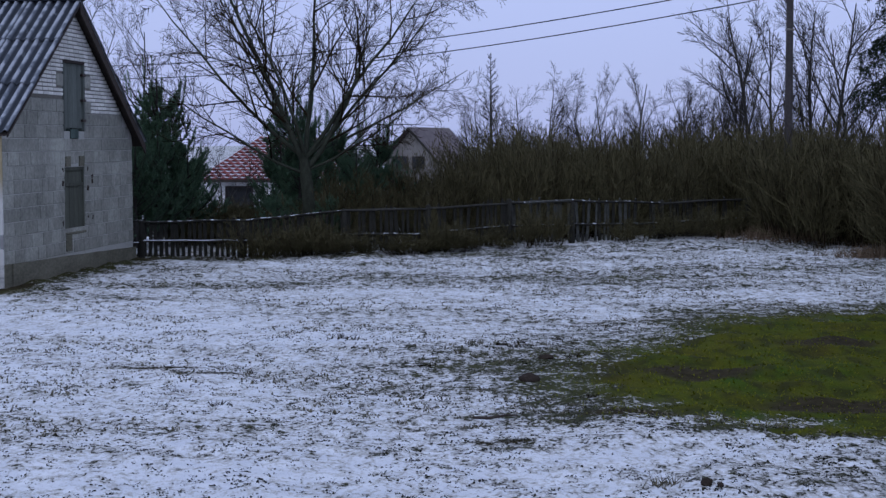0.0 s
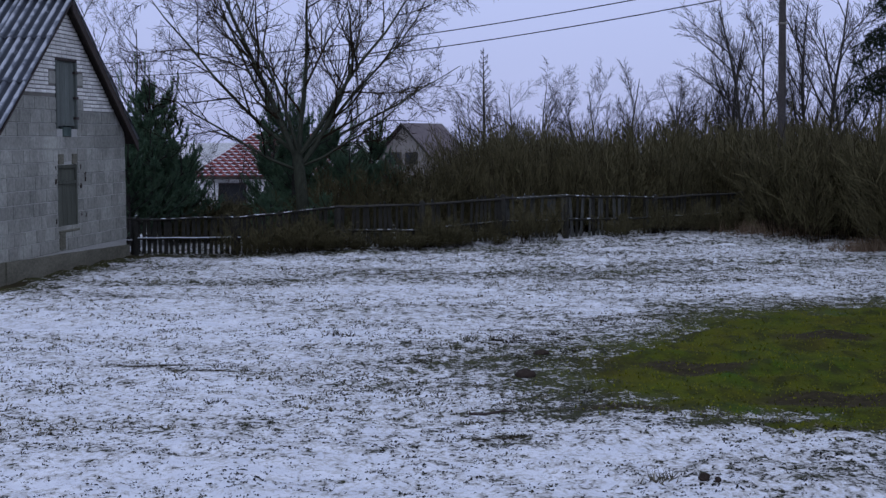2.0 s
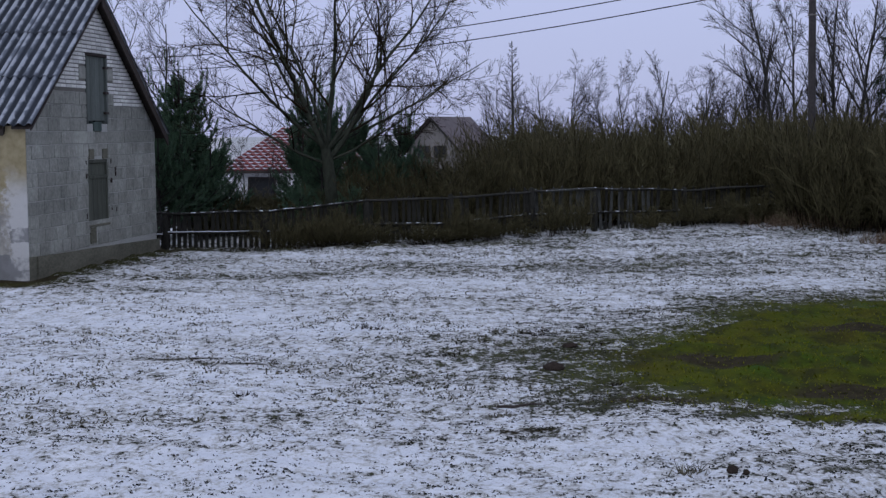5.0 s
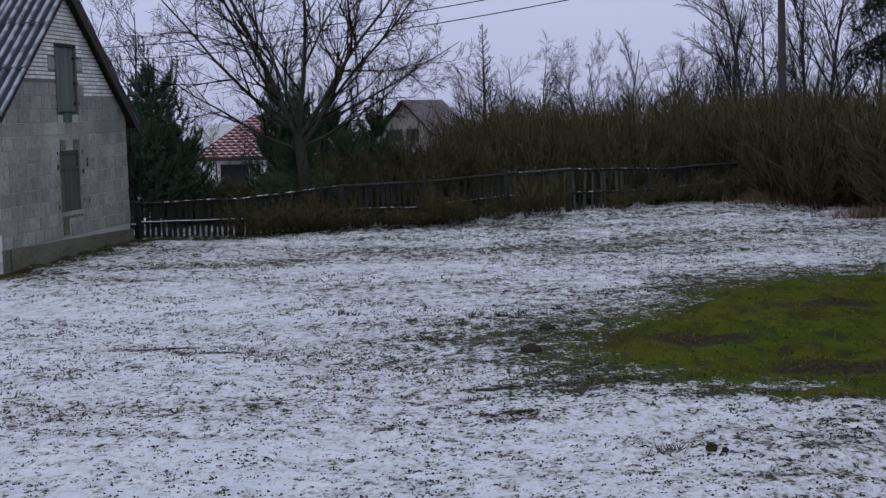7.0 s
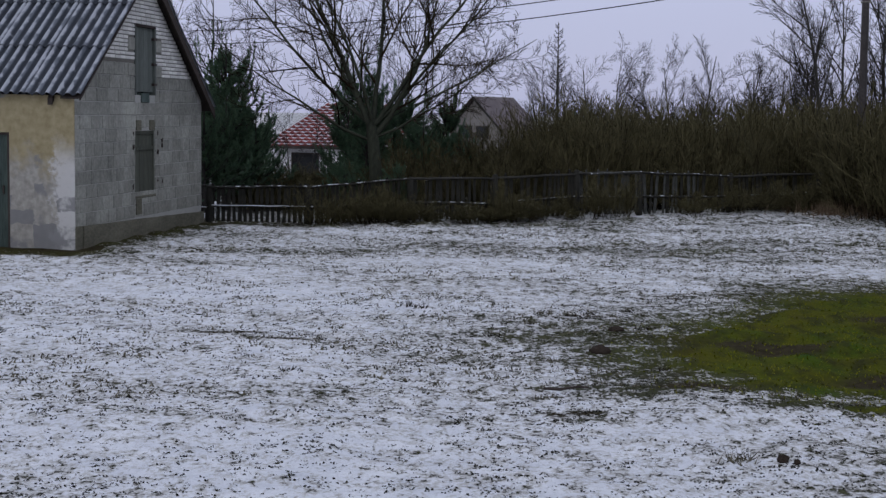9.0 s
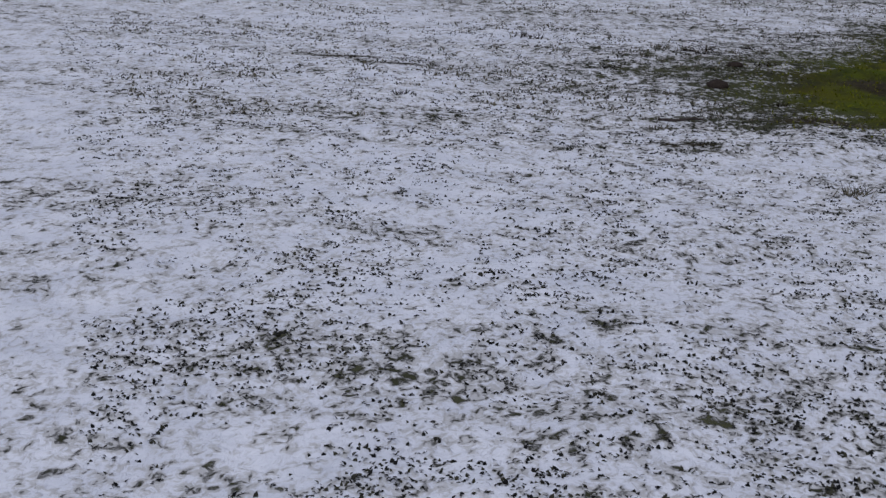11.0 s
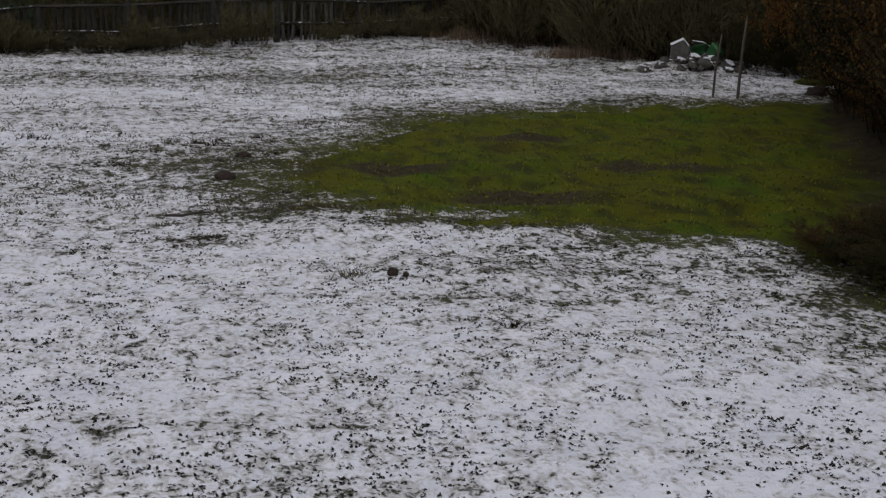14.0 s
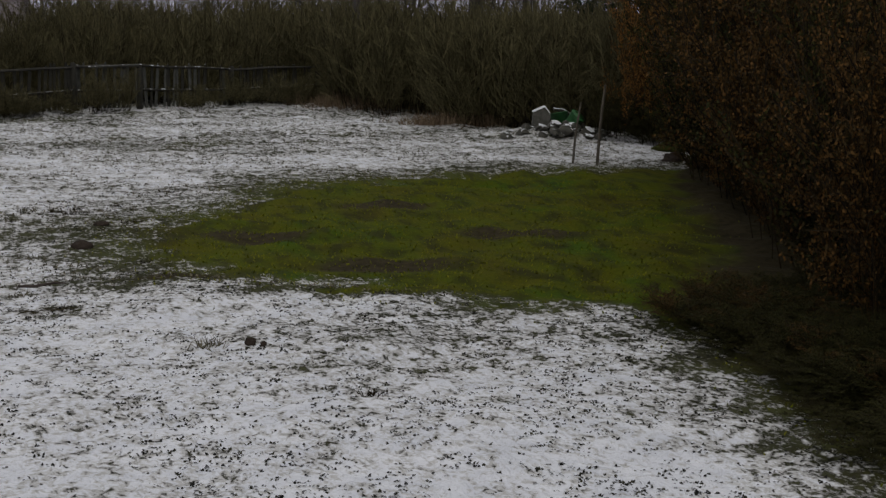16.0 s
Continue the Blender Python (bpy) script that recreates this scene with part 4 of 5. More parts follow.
def far_house():
    d, gz = 150.0, zat(-3, 150)
    h = empty("far_house", "distant unplastered house with a brown gabled roof", "house", pose(-6.3, d, 0, 0, 0, -27))
    W, D, ez, rz = 6.4, 9.0, 0.55, 3.75
    bm = bmesh.new()
    prism(bm, [(0.3, gz - 1), (W - 0.3, gz - 1), (W - 0.3, ez), (W / 2, rz - 0.15), (0.3, ez)], 0.3, D - 0.3)
    part("wall", bm, M_BEIGE, h)
    for sgn in (-1, 1):
        bm = bmesh.new()
        e = (W / 2 + sgn * (W / 2 + 0.35), ez - 0.35)
        pts = [e, (W / 2, rz), (W / 2, rz + 0.16), (e[0], e[1] + 0.16)]
        prism(bm, pts if sgn < 0 else pts[::-1], -0.2, D)
        part("roof", bm, M_BROWNROOF, h)
        bm = bmesh.new()
        pts = [(e[0], e[1] - 0.08), (W / 2, rz - 0.08), (W / 2, rz + 0.19), (e[0], e[1] + 0.19)]
        prism(bm, pts if sgn < 0 else pts[::-1], -0.30, -0.21)
        part("barge_board", bm, M_GREYRAIL if sgn > 0 else M_DARKWOOD, h)
    for x in (1.6, 3.5):
        w = part("window", boxes(((x, 0.22, -0.3), (x + 1.25, 0.34, 0.85))), M_GLASS, h)
        part("window_frame", boxes(((x - 0.08, 0.2, -0.38), (x, 0.33, 0.93)), ((x + 1.25, 0.2, -0.38), (x + 1.33, 0.33, 0.93)), ((x, 0.2, 0.85), (x + 1.25, 0.33, 0.93))), M_DARKWOOD, w)


red_house()
far_house()

# ---- trees ----


def walnut():
    """A broad bare tree whose limbs fan out from a low fork."""
    rng = random.Random(21)
    x, y = -3.22, 35.0
    wood, twig = ([], []), ([], [])
    tube(*wood, [Vector((0, 0, -0.3)), Vector((0, 0, 0.5)), Vector((-0.03, 0, 1.3)), Vector((-0.10, 0, 2.0)), Vector((-0.14, 0, 2.35))], [0.23, 0.18, 0.155, 0.14, 0.10], 10)
    limbs = [((-0.08, 0, 2.25), (0.72, 0.05, 0.86), 5.3, 0.075, 0.0), ((0.9, 0.1, 2.75), (0.85, -0.1, 0.42), 3.4, 0.055, 0.02), ((-0.10, 0, 1.95), (0.75, 0.1, 0.62), 3.9, 0.115, 0.15), ((-0.12, 0, 2.1), (-0.35, -0.1, 1), 5.6, 0.12, 0.03), ((-0.10, 0, 2.2), (0.12, 0.2, 1), 5.6, 0.10, 0.03),
             ((-0.16, 0, 2.3), (-0.75, 0.1, 0.75), 5.4, 0.08, 0.0), ((-0.14, 0, 1.9), (-0.9, -0.2, 0.35), 4.2, 0.06, 0.03), ((-0.1, 0, 2.3), (-0.55, 0.35, 0.85), 5.2, 0.075, 0.02), ((0.0, 0, 2.0), (0.9, -0.2, 0.30), 3.4, 0.055, 0.05), ((-0.05, 0, 2.3), (0.48, 0.15, 0.9), 5.3, 0.09, 0.02), ((-0.1, 0, 2.3), (-0.15, -0.3, 1), 5.4, 0.075, 0.02)]
    for p, d, L, r, up in limbs:
        grow(rng, wood, twig, Vector(p), Vector(d).normalized(), L, r * 0.68, 1, 4, up, 0.14, (7, 9), (28, 62), (0.38, 0.58), 0.16, 0.0046)
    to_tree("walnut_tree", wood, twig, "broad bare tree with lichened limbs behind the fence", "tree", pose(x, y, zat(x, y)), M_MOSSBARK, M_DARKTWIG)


def bare_tree(seed, h, slim):
    rng = random.Random(seed)
    wood, twig = ([], []), ([], [])
    lean = Vector((rng.uniform(-0.08, 0.08), 0, 1)).normalized()
    grow(rng, wood, twig, Vector((0, 0, -0.3)), lean, h, h * 0.012, 0, 3, 0.03, 0.10, (8, 10), (24, 46) if slim else (32, 60), (0.34, 0.52), 0.26, 0.0074)
    return wood, twig


def woods():
    protos = []
    for k, (seed, slim) in enumerate(((31, True), (32, False), (33, True), (34, False), (35, True))):
        t = to_tree("bare_tree", *bare_tree(seed, 10.0, slim), "slender leafless tree in the wood behind the garden", "tree", pose(0, 0, 0), M_BARK, M_FARTWIG, group="bare wood")
        protos.append(t)
    used = set()
    rng = random.Random(77)

    def plant(az, d, top, k):
        x, y = d * math.sin(radians(az)), d * math.cos(radians(az))
        z = zat(x, y)
        s = (2.6 + top * d - z) / 10.6
        m = pose(x, y, z, rng.uniform(-2, 2), rng.uniform(-2, 2), rng.uniform(0, 360)) @ Matrix.Diagonal((s * rng.uniform(0.85, 1.1), s * rng.uniform(0.85, 1.1), s, 1))
        if k not in used:
            used.add(k)
            o = protos[k]
            o.matrix_world = m
        else:
            o = copy_thing(protos[k], m)
            o.matrix_world = m

    # the trees that stand out against the sky: bearing, distance, top
    for az, d, top, k in ((3.2, 70, 0.038, 1), (4.1, 72, 0.041, 3), (5.6, 76, 0.028, 0), (6.6, 70, 0.040, 3), (7.6, 62, 0.049, 2), (8.5, 66, 0.041, 1), (9.5, 60, 0.036, 4),
                          (10.6, 52, 0.052, 3), (11.4, 56, 0.083, 2), (12.1, 50, 0.099, 0), (12.9, 54, 0.09, 4), (14.2, 50, 0.10, 2), (15.1, 52, 0.105, 0), (15.9, 50, 0.085, 4), (16.8, 54, 0.08, 1), (18.5, 50, 0.09, 2), (20, 52, 0.09, 0),
                          (-12.9, 56, 0.115, 1), (-11.9, 60, 0.085, 3), (-5.6, 58, 0.050, 1), (-7.9, 42, 0.0, 1), (-8.6, 43, -0.01, 3), (-4.1, 62, 0.045, 3)):
        plant(az, d, top, k)
    # a lower thicket that closes the skyline
    for k in range(46):
        az = rng.uniform(0.8, 23)
        plant(az, rng.uniform(46, 74), 0.006 + 0.022 * rng.random() + (0.02 if az > 9 else 0) * rng.random(), rng.randrange(5))


def larch(x, y, top):
    """A bare larch: one straight stem with short level branches that shorten upwards."""
    rng = random.Random(29)
    wood, twig = ([], []), ([], [])
    g = zat(x, y)
    h = top - g
    tube(*wood, [Vector((0, 0, -0.3)), Vector((0.04, 0, h * 0.5)), Vector((0, 0, h))], [0.13, 0.085, 0.012], 6)
    for k in range(95):
        f = (k + rng.random()) / 95
        z = h * (0.12 + 0.86 * f)
        a = rng.uniform(0, 2 * math.pi)
        grow(rng, wood, twig, Vector((0.03, 0, z)), Vector((math.cos(a), math.sin(a), 0.15 + 0.5 * f)).normalized(), (0.25 + 1.65 * (1 - f)) * rng.uniform(0.7, 1.1), 0.020, 2, 3, 0.07, 0.10, (4, 6), (30, 60), (0.30, 0.45), 0.2, 0.0075)
    to_tree("larch_tree", wood, twig, "slim bare larch standing above the brushwood", "tree", pose(x, y, g), M_BARK, M_FARTWIG)


def needles(rng, V, F, p, d, n, length, spread_by, width=0.006):
    """A brush of stiff needles round the shoot at p."""
    for _ in range(n):
        nd = (d + rand_dir(rng) * spread_by).normalized()
        a = nd.cross(rand_dir(rng)).normalized() * width
        b = len(V)
        V += [p - a, p + a, p + nd * length * rng.uniform(0.7, 1.2)]
        F.append((b, b + 1, b + 2))


def pine(seed, h, spread_by):
    """A young pine: whorls of rising branches whose side shoots end in brushes and upright candles."""
    rng = random.Random(seed)
    wood, leaf = ([], []), ([], [])
    tube(*wood, [Vector((0, 0, -0.2)), Vector((0.03, 0, h * 0.5)), Vector((0, 0, h))], [0.08, 0.05, 0.015], 6)

    def shoot(q, d, L, n=7):
        tube(*wood, [q, q + d * L], [0.008, 0.005], 3)
        for s in range(n):
            needles(rng, *leaf, q + d * L * (0.25 + 0.75 * s / (n - 1)), d, 9, 0.085, 0.95, 0.0085)

    z = 0.2
    while z < h - 0.75:
        f = 1 - z / h
        for _ in range(rng.randint(6, 8)):
            a = rng.uniform(0, 2 * math.pi)
            L = spread_by * min(1.0, f * 1.25 + 0.15) * rng.uniform(0.7, 1.12)
            p = Vector((0, 0, z + rng.uniform(-0.08, 0.08)))
            d = Vector((math.cos(a), math.sin(a), 0.25 + 0.55 * (1 - f))).normalized()
            pts = [p]
            for s in range(5):
                d = (d + Vector((0, 0, 0.13)) + rand_dir(rng) * 0.10).normalized()
                pts.append(pts[-1] + d * L / 5)
            tube(*wood, pts, [0.020, 0.017, 0.014, 0.011, 0.009, 0.006], 3)
            for s in range(1, 5):
                for _ in range(3):
                    side = (d + rand_dir(rng) * 0.85 + Vector((0, 0, 0.45))).normalized()
                    shoot(pts[s].lerp(pts[s + 1], rng.random()), side, rng.uniform(0.16, 0.34))
            shoot(pts[5], (d + Vector((0, 0, 0.9))).normalized(), rng.uniform(0.2, 0.36), 8)
        z += 0.36 if z < h * 0.72 else 0.5
    for k in range(14 if h > 3.5 else 4):
        a = rng.uniform(0, 2 * math.pi)
        q = Vector((math.cos(a), math.sin(a), 0)) * rng.uniform(0.2, 0.75) + Vector((0, 0, h * rng.uniform(0.76, 0.94)))
        tube(*wood, [Vector((0, 0, q.z - 0.35)), q], [0.02, 0.012], 4)
        shoot(q, Vector((math.cos(a) * 0.12, math.sin(a) * 0.12, 1)).normalized(), rng.uniform(0.5, 0.95), 16)
    shoot(Vector((0, 0, h - 0.6)), Vector((0, 0, 1)), 0.8, 12)
    return wood, leaf


def pines():
    protos = [to_tree("pine_tree", *pine(s, h, r), "dense dark green young pine behind the fence", "tree", pose(0, 0, 0), M_BARK, M_NEEDLE, group="garden pines") for s, h, r in ((41, 4.3, 1.45), (42, 3.2, 1.5), (43, 3.8, 1.25))]
    spots = [(-7.35, 37.4, 0, 1.0), (-7.1, 36.2, 1, 0.90), (-8.3, 36.6, 1, 1.05), (-7.5, 35.4, 1, 0.82), (-6.5, 37.0, 1, 0.74), (-7.8, 36.9, 2, 0.86), (-6.9, 38.2, 1, 0.85), (-4.2, 37.6, 2, 0.72), (-3.95, 38.2, 2, 1.03), (-3.6, 36.4, 1, 0.70), (-3.5, 38.9, 1, 0.70), (-3.3, 37.6, 2, 0.80), (-3.95, 34.6, 1, 0.42), (-2.7, 34.5, 1, 0.40),
             (-2.2, 36.9, 1, 0.72), (-2.7, 38.6, 2, 0.84), (-1.75, 38.8, 2, 0.80), (-1.3, 37.6, 1, 0.64), (2.0, 50, 0, 0.75)]
    used = set()
    rng = random.Random(3)
    for x, y, k, s in spots:
        m = pose(x, y, zat(x, y), 0, 0, rng.uniform(0, 360)) @ Matrix.Diagonal((s, s, s, 1))
        if k in used:
            o = copy_thing(protos[k], m)
        else:
            o = protos[k]
            used.add(k)
        o.matrix_world = m


def spruce(x, y, h, r0, seed, low, label):
    """A tall spruce with drooping fringed boughs."""
    rng = random.Random(seed)
    wood, leaf = ([], []), ([], [])
    tube(*wood, [Vector((0, 0, -0.3)), Vector((0, 0, h * 0.5)), Vector((0, 0, h))], [0.25, 0.16, 0.02], 8)
    z = low
    while z < h:
        f = 1 - z / h
        for _ in range(6):
            a = rng.uniform(0, 2 * math.pi)
            L = r0 * (0.25 + f) * rng.uniform(0.7, 1.1)
            out = Vector((math.cos(a), math.sin(a), 0))
            p = Vector((0, 0, z + rng.uniform(-0.2, 0.2)))
            pts = [p + out * L * t + Vector((0, 0, -0.55 * L * t * t + 0.18 * L * t ** 4)) for t in (0, 0.25, 0.5, 0.75, 1.0)]
            tube(*wood, pts, [0.035, 0.028, 0.02, 0.013, 0.006], 4)
            for t in np.linspace(0.15, 1.0, 13):
                i = min(int(t * 4), 3)
                q = pts[i].lerp(pts[i + 1], t * 4 - i)
                for _ in range(4):
                    e = q + Vector((rng.gauss(0, 0.16), rng.gauss(0, 0.16), -rng.uniform(0.1, 0.5)))
                    for s in range(5):
                        needles(rng, *leaf, q.lerp(e, s / 4), (e - q).normalized(), 5, 0.10, 0.8, 0.011)
        z += 0.42
    to_tree("spruce_tree", wood, leaf, label, "tree", pose(x, y, zat(x, y)), M_BARK, M_SPRUCE)


walnut()
woods()
larch(2.15, 66.0, 6.55)
pines()
spruce(12.95, 39.9, 11.0, 2.0, 51, 4.4, "tall dark spruce with drooping boughs and a bare lower trunk")
spruce(16.5, 37.5, 9.0, 2.6, 52, 0.8, "dense dark spruce reaching down to the ground")

# ---- brushwood along the fence ----


def bush(seed, h, w, stems, leafy=0, leaf=0.05, fine=2):
    rng = random.Random(seed)
    wood, twig, lv = ([], []), ([], []), ([], [])
    for _ in range(stems):
        a = rng.uniform(0, 2 * math.pi)
        p = Vector((math.cos(a), math.sin(a), 0)) * w * 0.45 * rng.random() ** 0.5 + Vector((0, 0, -0.15))
        d = Vector((math.cos(a) * rng.uniform(0, 0.5), math.sin(a) * rng.uniform(0, 0.5), 1)).normalized()
        L = h * rng.uniform(0.6, 1.08)
        grow(rng, wood, twig, p, d, L, 0.009, 1, 1 + fine, 0.06, 0.14, (6, 8), (18, 48), (0.34, 0.56), 0.12, 0.0058)
    if leafy:
        V = twig[0]
        for _ in range(leafy):
            q = V[rng.randrange(len(V))] + rand_dir(rng) * 0.05
            d = rand_dir(rng)
            a = d.cross(rand_dir(rng)).normalized() * leaf * 0.35
            b = len(lv[0])
            L = leaf * rng.uniform(0.6, 1.4)
            lv[0].extend([q, q + d * L * 0.5 + a, q + d * L, q + d * L * 0.5 - a])
            lv[1].append((b, b + 1, b + 2, b + 3))
    return wood, twig, lv


def to_bush(name, made, label, category, mat, group, leafmat=None):
    b = empty(name, label, category, None, group)
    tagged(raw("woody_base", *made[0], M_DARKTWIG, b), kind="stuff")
    tagged(raw("brushwood", *made[1], mat, b), kind="stuff")
    if made[2][0]:
        tagged(raw("foliage", *made[2], leafmat, b), kind="stuff")
    return b


def scatter(protos, spots, rng):
    used = set()
    for x, y, k, s, sz in spots:
        m = pose(x, y, zat(x, y), rng.uniform(-4, 4), rng.uniform(-4, 4), rng.uniform(0, 360)) @ Matrix.Diagonal((s, s, sz, 1))
        if k in used:
            o = copy_thing(protos[k], m)
        else:
            o = protos[k]
            used.add(k)
        o.matrix_world = m


def brush():
    rng = random.Random(61)
    protos = [to_bush("bush", bush(70 + k, 2.4, 1.9, 30, 300, 0.04), "dense leafless brown brushwood along the fence", "bush", M_TWIG, "fence brushwood", M_OLIVE) for k in range(4)]
    spots = []
    # rows along and behind the fence, with gaps where pickets show
    for row, (gap, hh) in enumerate(((1.7, 0.74), (2.3, 0.88), (3.0, 0.94), (4.2, 0.98))):
        for i, ((ax, ay), (bx, by)) in enumerate(zip(FENCE[2:], FENCE[3:])):
            L = math.hypot(bx - ax, by - ay)
            n = max(2, int(L / 0.85))
            for k in range(n):
                t = (k + rng.random()) / n
                x, y = ax + (bx - ax) * t, ay + (by - ay) * t + gap + rng.uniform(-0.3, 0.3)
                if x < -1.5 and row > 1:
                    continue
                top = 1.35 if x < -3.2 else 1.95 if x < 0 else 2.5
                z = top * hh * rng.uniform(0.88, 1.08) / 2.4
                spots.append((x, y, rng.randrange(4), rng.uniform(0.75, 1.0), z))
    # taller brushwood further back, up to the foot of the wood
    for _ in range(75):
        d, az = rng.uniform(41.5, 52), rng.uniform(1.6, 24)
        x, y = d * math.sin(radians(az)), d * math.cos(radians(az))
        if y > 39.5:
            spots.append((x, y, rng.randrange(4), rng.uniform(1.0, 1.35), (2.6 + rng.uniform(-0.25, 0.22) - zat(x, y)) / 2.5))
    # undergrowth between the pines
    for _ in range(16):
        spots.append((rng.uniform(-6.6, -4.0), rng.uniform(36.2, 40.0), rng.randrange(4), rng.uniform(0.7, 0.9), rng.uniform(0.28, 0.44)))
    # in front of the pickets
    for x, y, s in ((-3.7, 33.1, 0.28), (-3.0, 33.0, 0.36), (-2.3, 33.2, 0.26), (-0.6, 33.7, 0.20), (0.3, 34.1, 0.22), (4.6, 36.0, 0.25), (6.0, 36.9, 0.3), (7.2, 37.5, 0.34), (8.0, 37.9, 0.3), (8.9, 38.2, 0.36), (9.7, 38.3, 0.4), (10.4, 38.5, 0.4), (-4.2, 33.0, 0.35)):
        spots.append((x, y, rng.randrange(4), 0.6, s))
    for lo, hi, tall, n in ((-3.6, -2.5, 0.30, 2), (-2.2, 1.5, 0.15, 5), (5.8, 10.8, 0.22, 6)):
        for k in range(n):
            x = lo + (hi - lo) * (k + rng.random()) / n
            y = float(np.interp(x, [p[0] for p in FENCE], [p[1] for p in FENCE])) - rng.uniform(0.25, 0.5)
            spots.append((x, y, rng.randrange(4), rng.uniform(0.45, 0.65), tall * rng.uniform(0.7, 1.15)))
    for k in range(5):
        t = rng.random()
        i = rng.randrange(3, 9)
        (ax, ay), (bx, by) = FENCE[i], FENCE[i + 1]
        spots.append((ax + (bx - ax) * t, ay + (by - ay) * t - rng.uniform(0.25, 0.6), rng.randrange(4), rng.uniform(0.4, 0.6), rng.uniform(0.22, 0.46)))
    # the thicket past the end of the fence
    for _ in range(90):
        az = rng.uniform(13.5, 26)
        d = float(np.interp(az, (13.5, 15.5, 17.3, 19.6, 22, 25), (37.2, 36, 34.6, 33.2, 32.6, 32))) + 8 * rng.random() ** 1.4
        x, y = d * math.sin(radians(az)), d * math.cos(radians(az))
        spots.append((x, y, rng.randrange(4), rng.uniform(0.9, 1.2), rng.uniform(0.84, 1.12)))
    scatter(protos, spots, rng)


def hedge():
    rng = random.Random(62)
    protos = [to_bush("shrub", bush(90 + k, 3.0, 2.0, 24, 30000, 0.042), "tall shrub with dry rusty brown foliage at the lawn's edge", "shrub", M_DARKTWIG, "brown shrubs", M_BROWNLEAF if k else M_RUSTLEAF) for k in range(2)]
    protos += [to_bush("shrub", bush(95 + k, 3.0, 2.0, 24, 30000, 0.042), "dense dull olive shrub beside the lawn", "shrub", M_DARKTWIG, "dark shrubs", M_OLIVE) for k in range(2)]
    spots = [(12.9, 27.6, 0, 0.7, 1.2), (13.9, 28.4, 0, 0.9, 1.2), (13.1, 27.5, 2, 0.5, 0.24), (13.9, 27.6, 3, 0.55, 0.28), (12.6, 28.2, 2, 0.55, 0.3), (13.5, 26.9, 3, 0.5, 0.26), (12.3, 22.6, 2, 1.0, 1.3), (11.2, 20.6, 2, 0.95, 1.2), (10.7, 18.8, 3, 1.0, 1.3), (10.0, 17.0, 1, 0.95, 1.2), (9.3, 15.2, 1, 0.9, 1.2), (8.6, 13.4, 1, 0.9, 1.2), (8.0, 11.8, 3, 0.85, 1.1), (7.5, 10.3, 1, 0.75, 1.0),
             (7.3, 8.8, 3, 0.65, 0.9), (7.2, 7.3, 1, 0.6, 0.8), (13.0, 20.0, 3, 1.2, 1.6), (12.4, 17.5, 2, 1.2, 1.6), (11.4, 14.8, 3, 1.2, 1.6), (10.2, 12.4, 2, 1.2, 1.6), (9.4, 9.9, 3, 1.1, 1.5), (14.2, 24.5, 2, 1.3, 1.7), (15.0, 21, 3, 1.3, 1.9), (15.6, 28.6, 3, 1.3, 1.6), (16.0, 31.0, 2, 1.3, 1.7), (8.8, 7.4, 2, 1.0, 1.4),
             (10.6, 16.0, 3, 1.0, 1.4), (9.3, 13.9, 2, 1.0, 1.4), (11.6, 19.4, 2, 1.1, 1.5)]
    spots = [(x + (0.25 if 11.5 < y < 23.5 else 0.0), y, k, s, z) for x, y, k, s, z in spots]
    for k in range(80):
        y = rng.uniform(5.0, 11.5)
        spots.append((5.35 + 0.12 * (y - 6) + 2.0 * rng.random(), y, rng.choice((1, 2, 3, 3)), rng.uniform(0.26, 0.42), rng.uniform(0.05, 0.13)))
    for k in range(34):
        y = rng.uniform(10.5, 23)
        spots.append((7.35 + 0.36 * (y - 10) + rng.uniform(0, 0.8), y, rng.randrange(4), rng.uniform(0.3, 0.45), rng.uniform(0.10, 0.24)))
    scatter(protos, spots, rng)


brush()
hedge()

# ---- stones, stakes, molehills and other loose things ----


def lump(name, x, y, sx, sy, sz, mat, label, category, seed, rough=0.25, sink=0.2, group="", turn=0, tall=0.0):
    bm = bmesh.new()
    rock = name == "stone"
    bmesh.ops.create_icosphere(bm, subdivisions=2 if rock else 3, radius=1.0)
    for v in bm.verts:
        q2 = v.co * 1.3 + Vector((seed * 3.7, seed, 0))
        v.co *= 1 + rough * noise.noise(q2) + rough * 0.5 * noise.noise(q2 * 2.9)
        if rock:
            for ax in (Vector((1, 0.3, 0.2)), Vector((-0.4, 1, 0.5)), Vector((0.2, -0.8, 1)), Vector((-1, -0.2, 0.4))):
                over = v.co.dot(ax.normalized()) - 0.62
                if over > 0:
                    v.co -= ax.normalized() * over
        v.co = Vector((v.co.x * sx, v.co.y * sy, v.co.z * sz))
    o = part(name, bm, mat, None, label, not rock)
    o.matrix_world = pose(x, y, zat(x, y) + sz * (1 - 2 * sink) * 0.9 + tall, 0, 0, turn)
    return tagged(o, label, category, group)


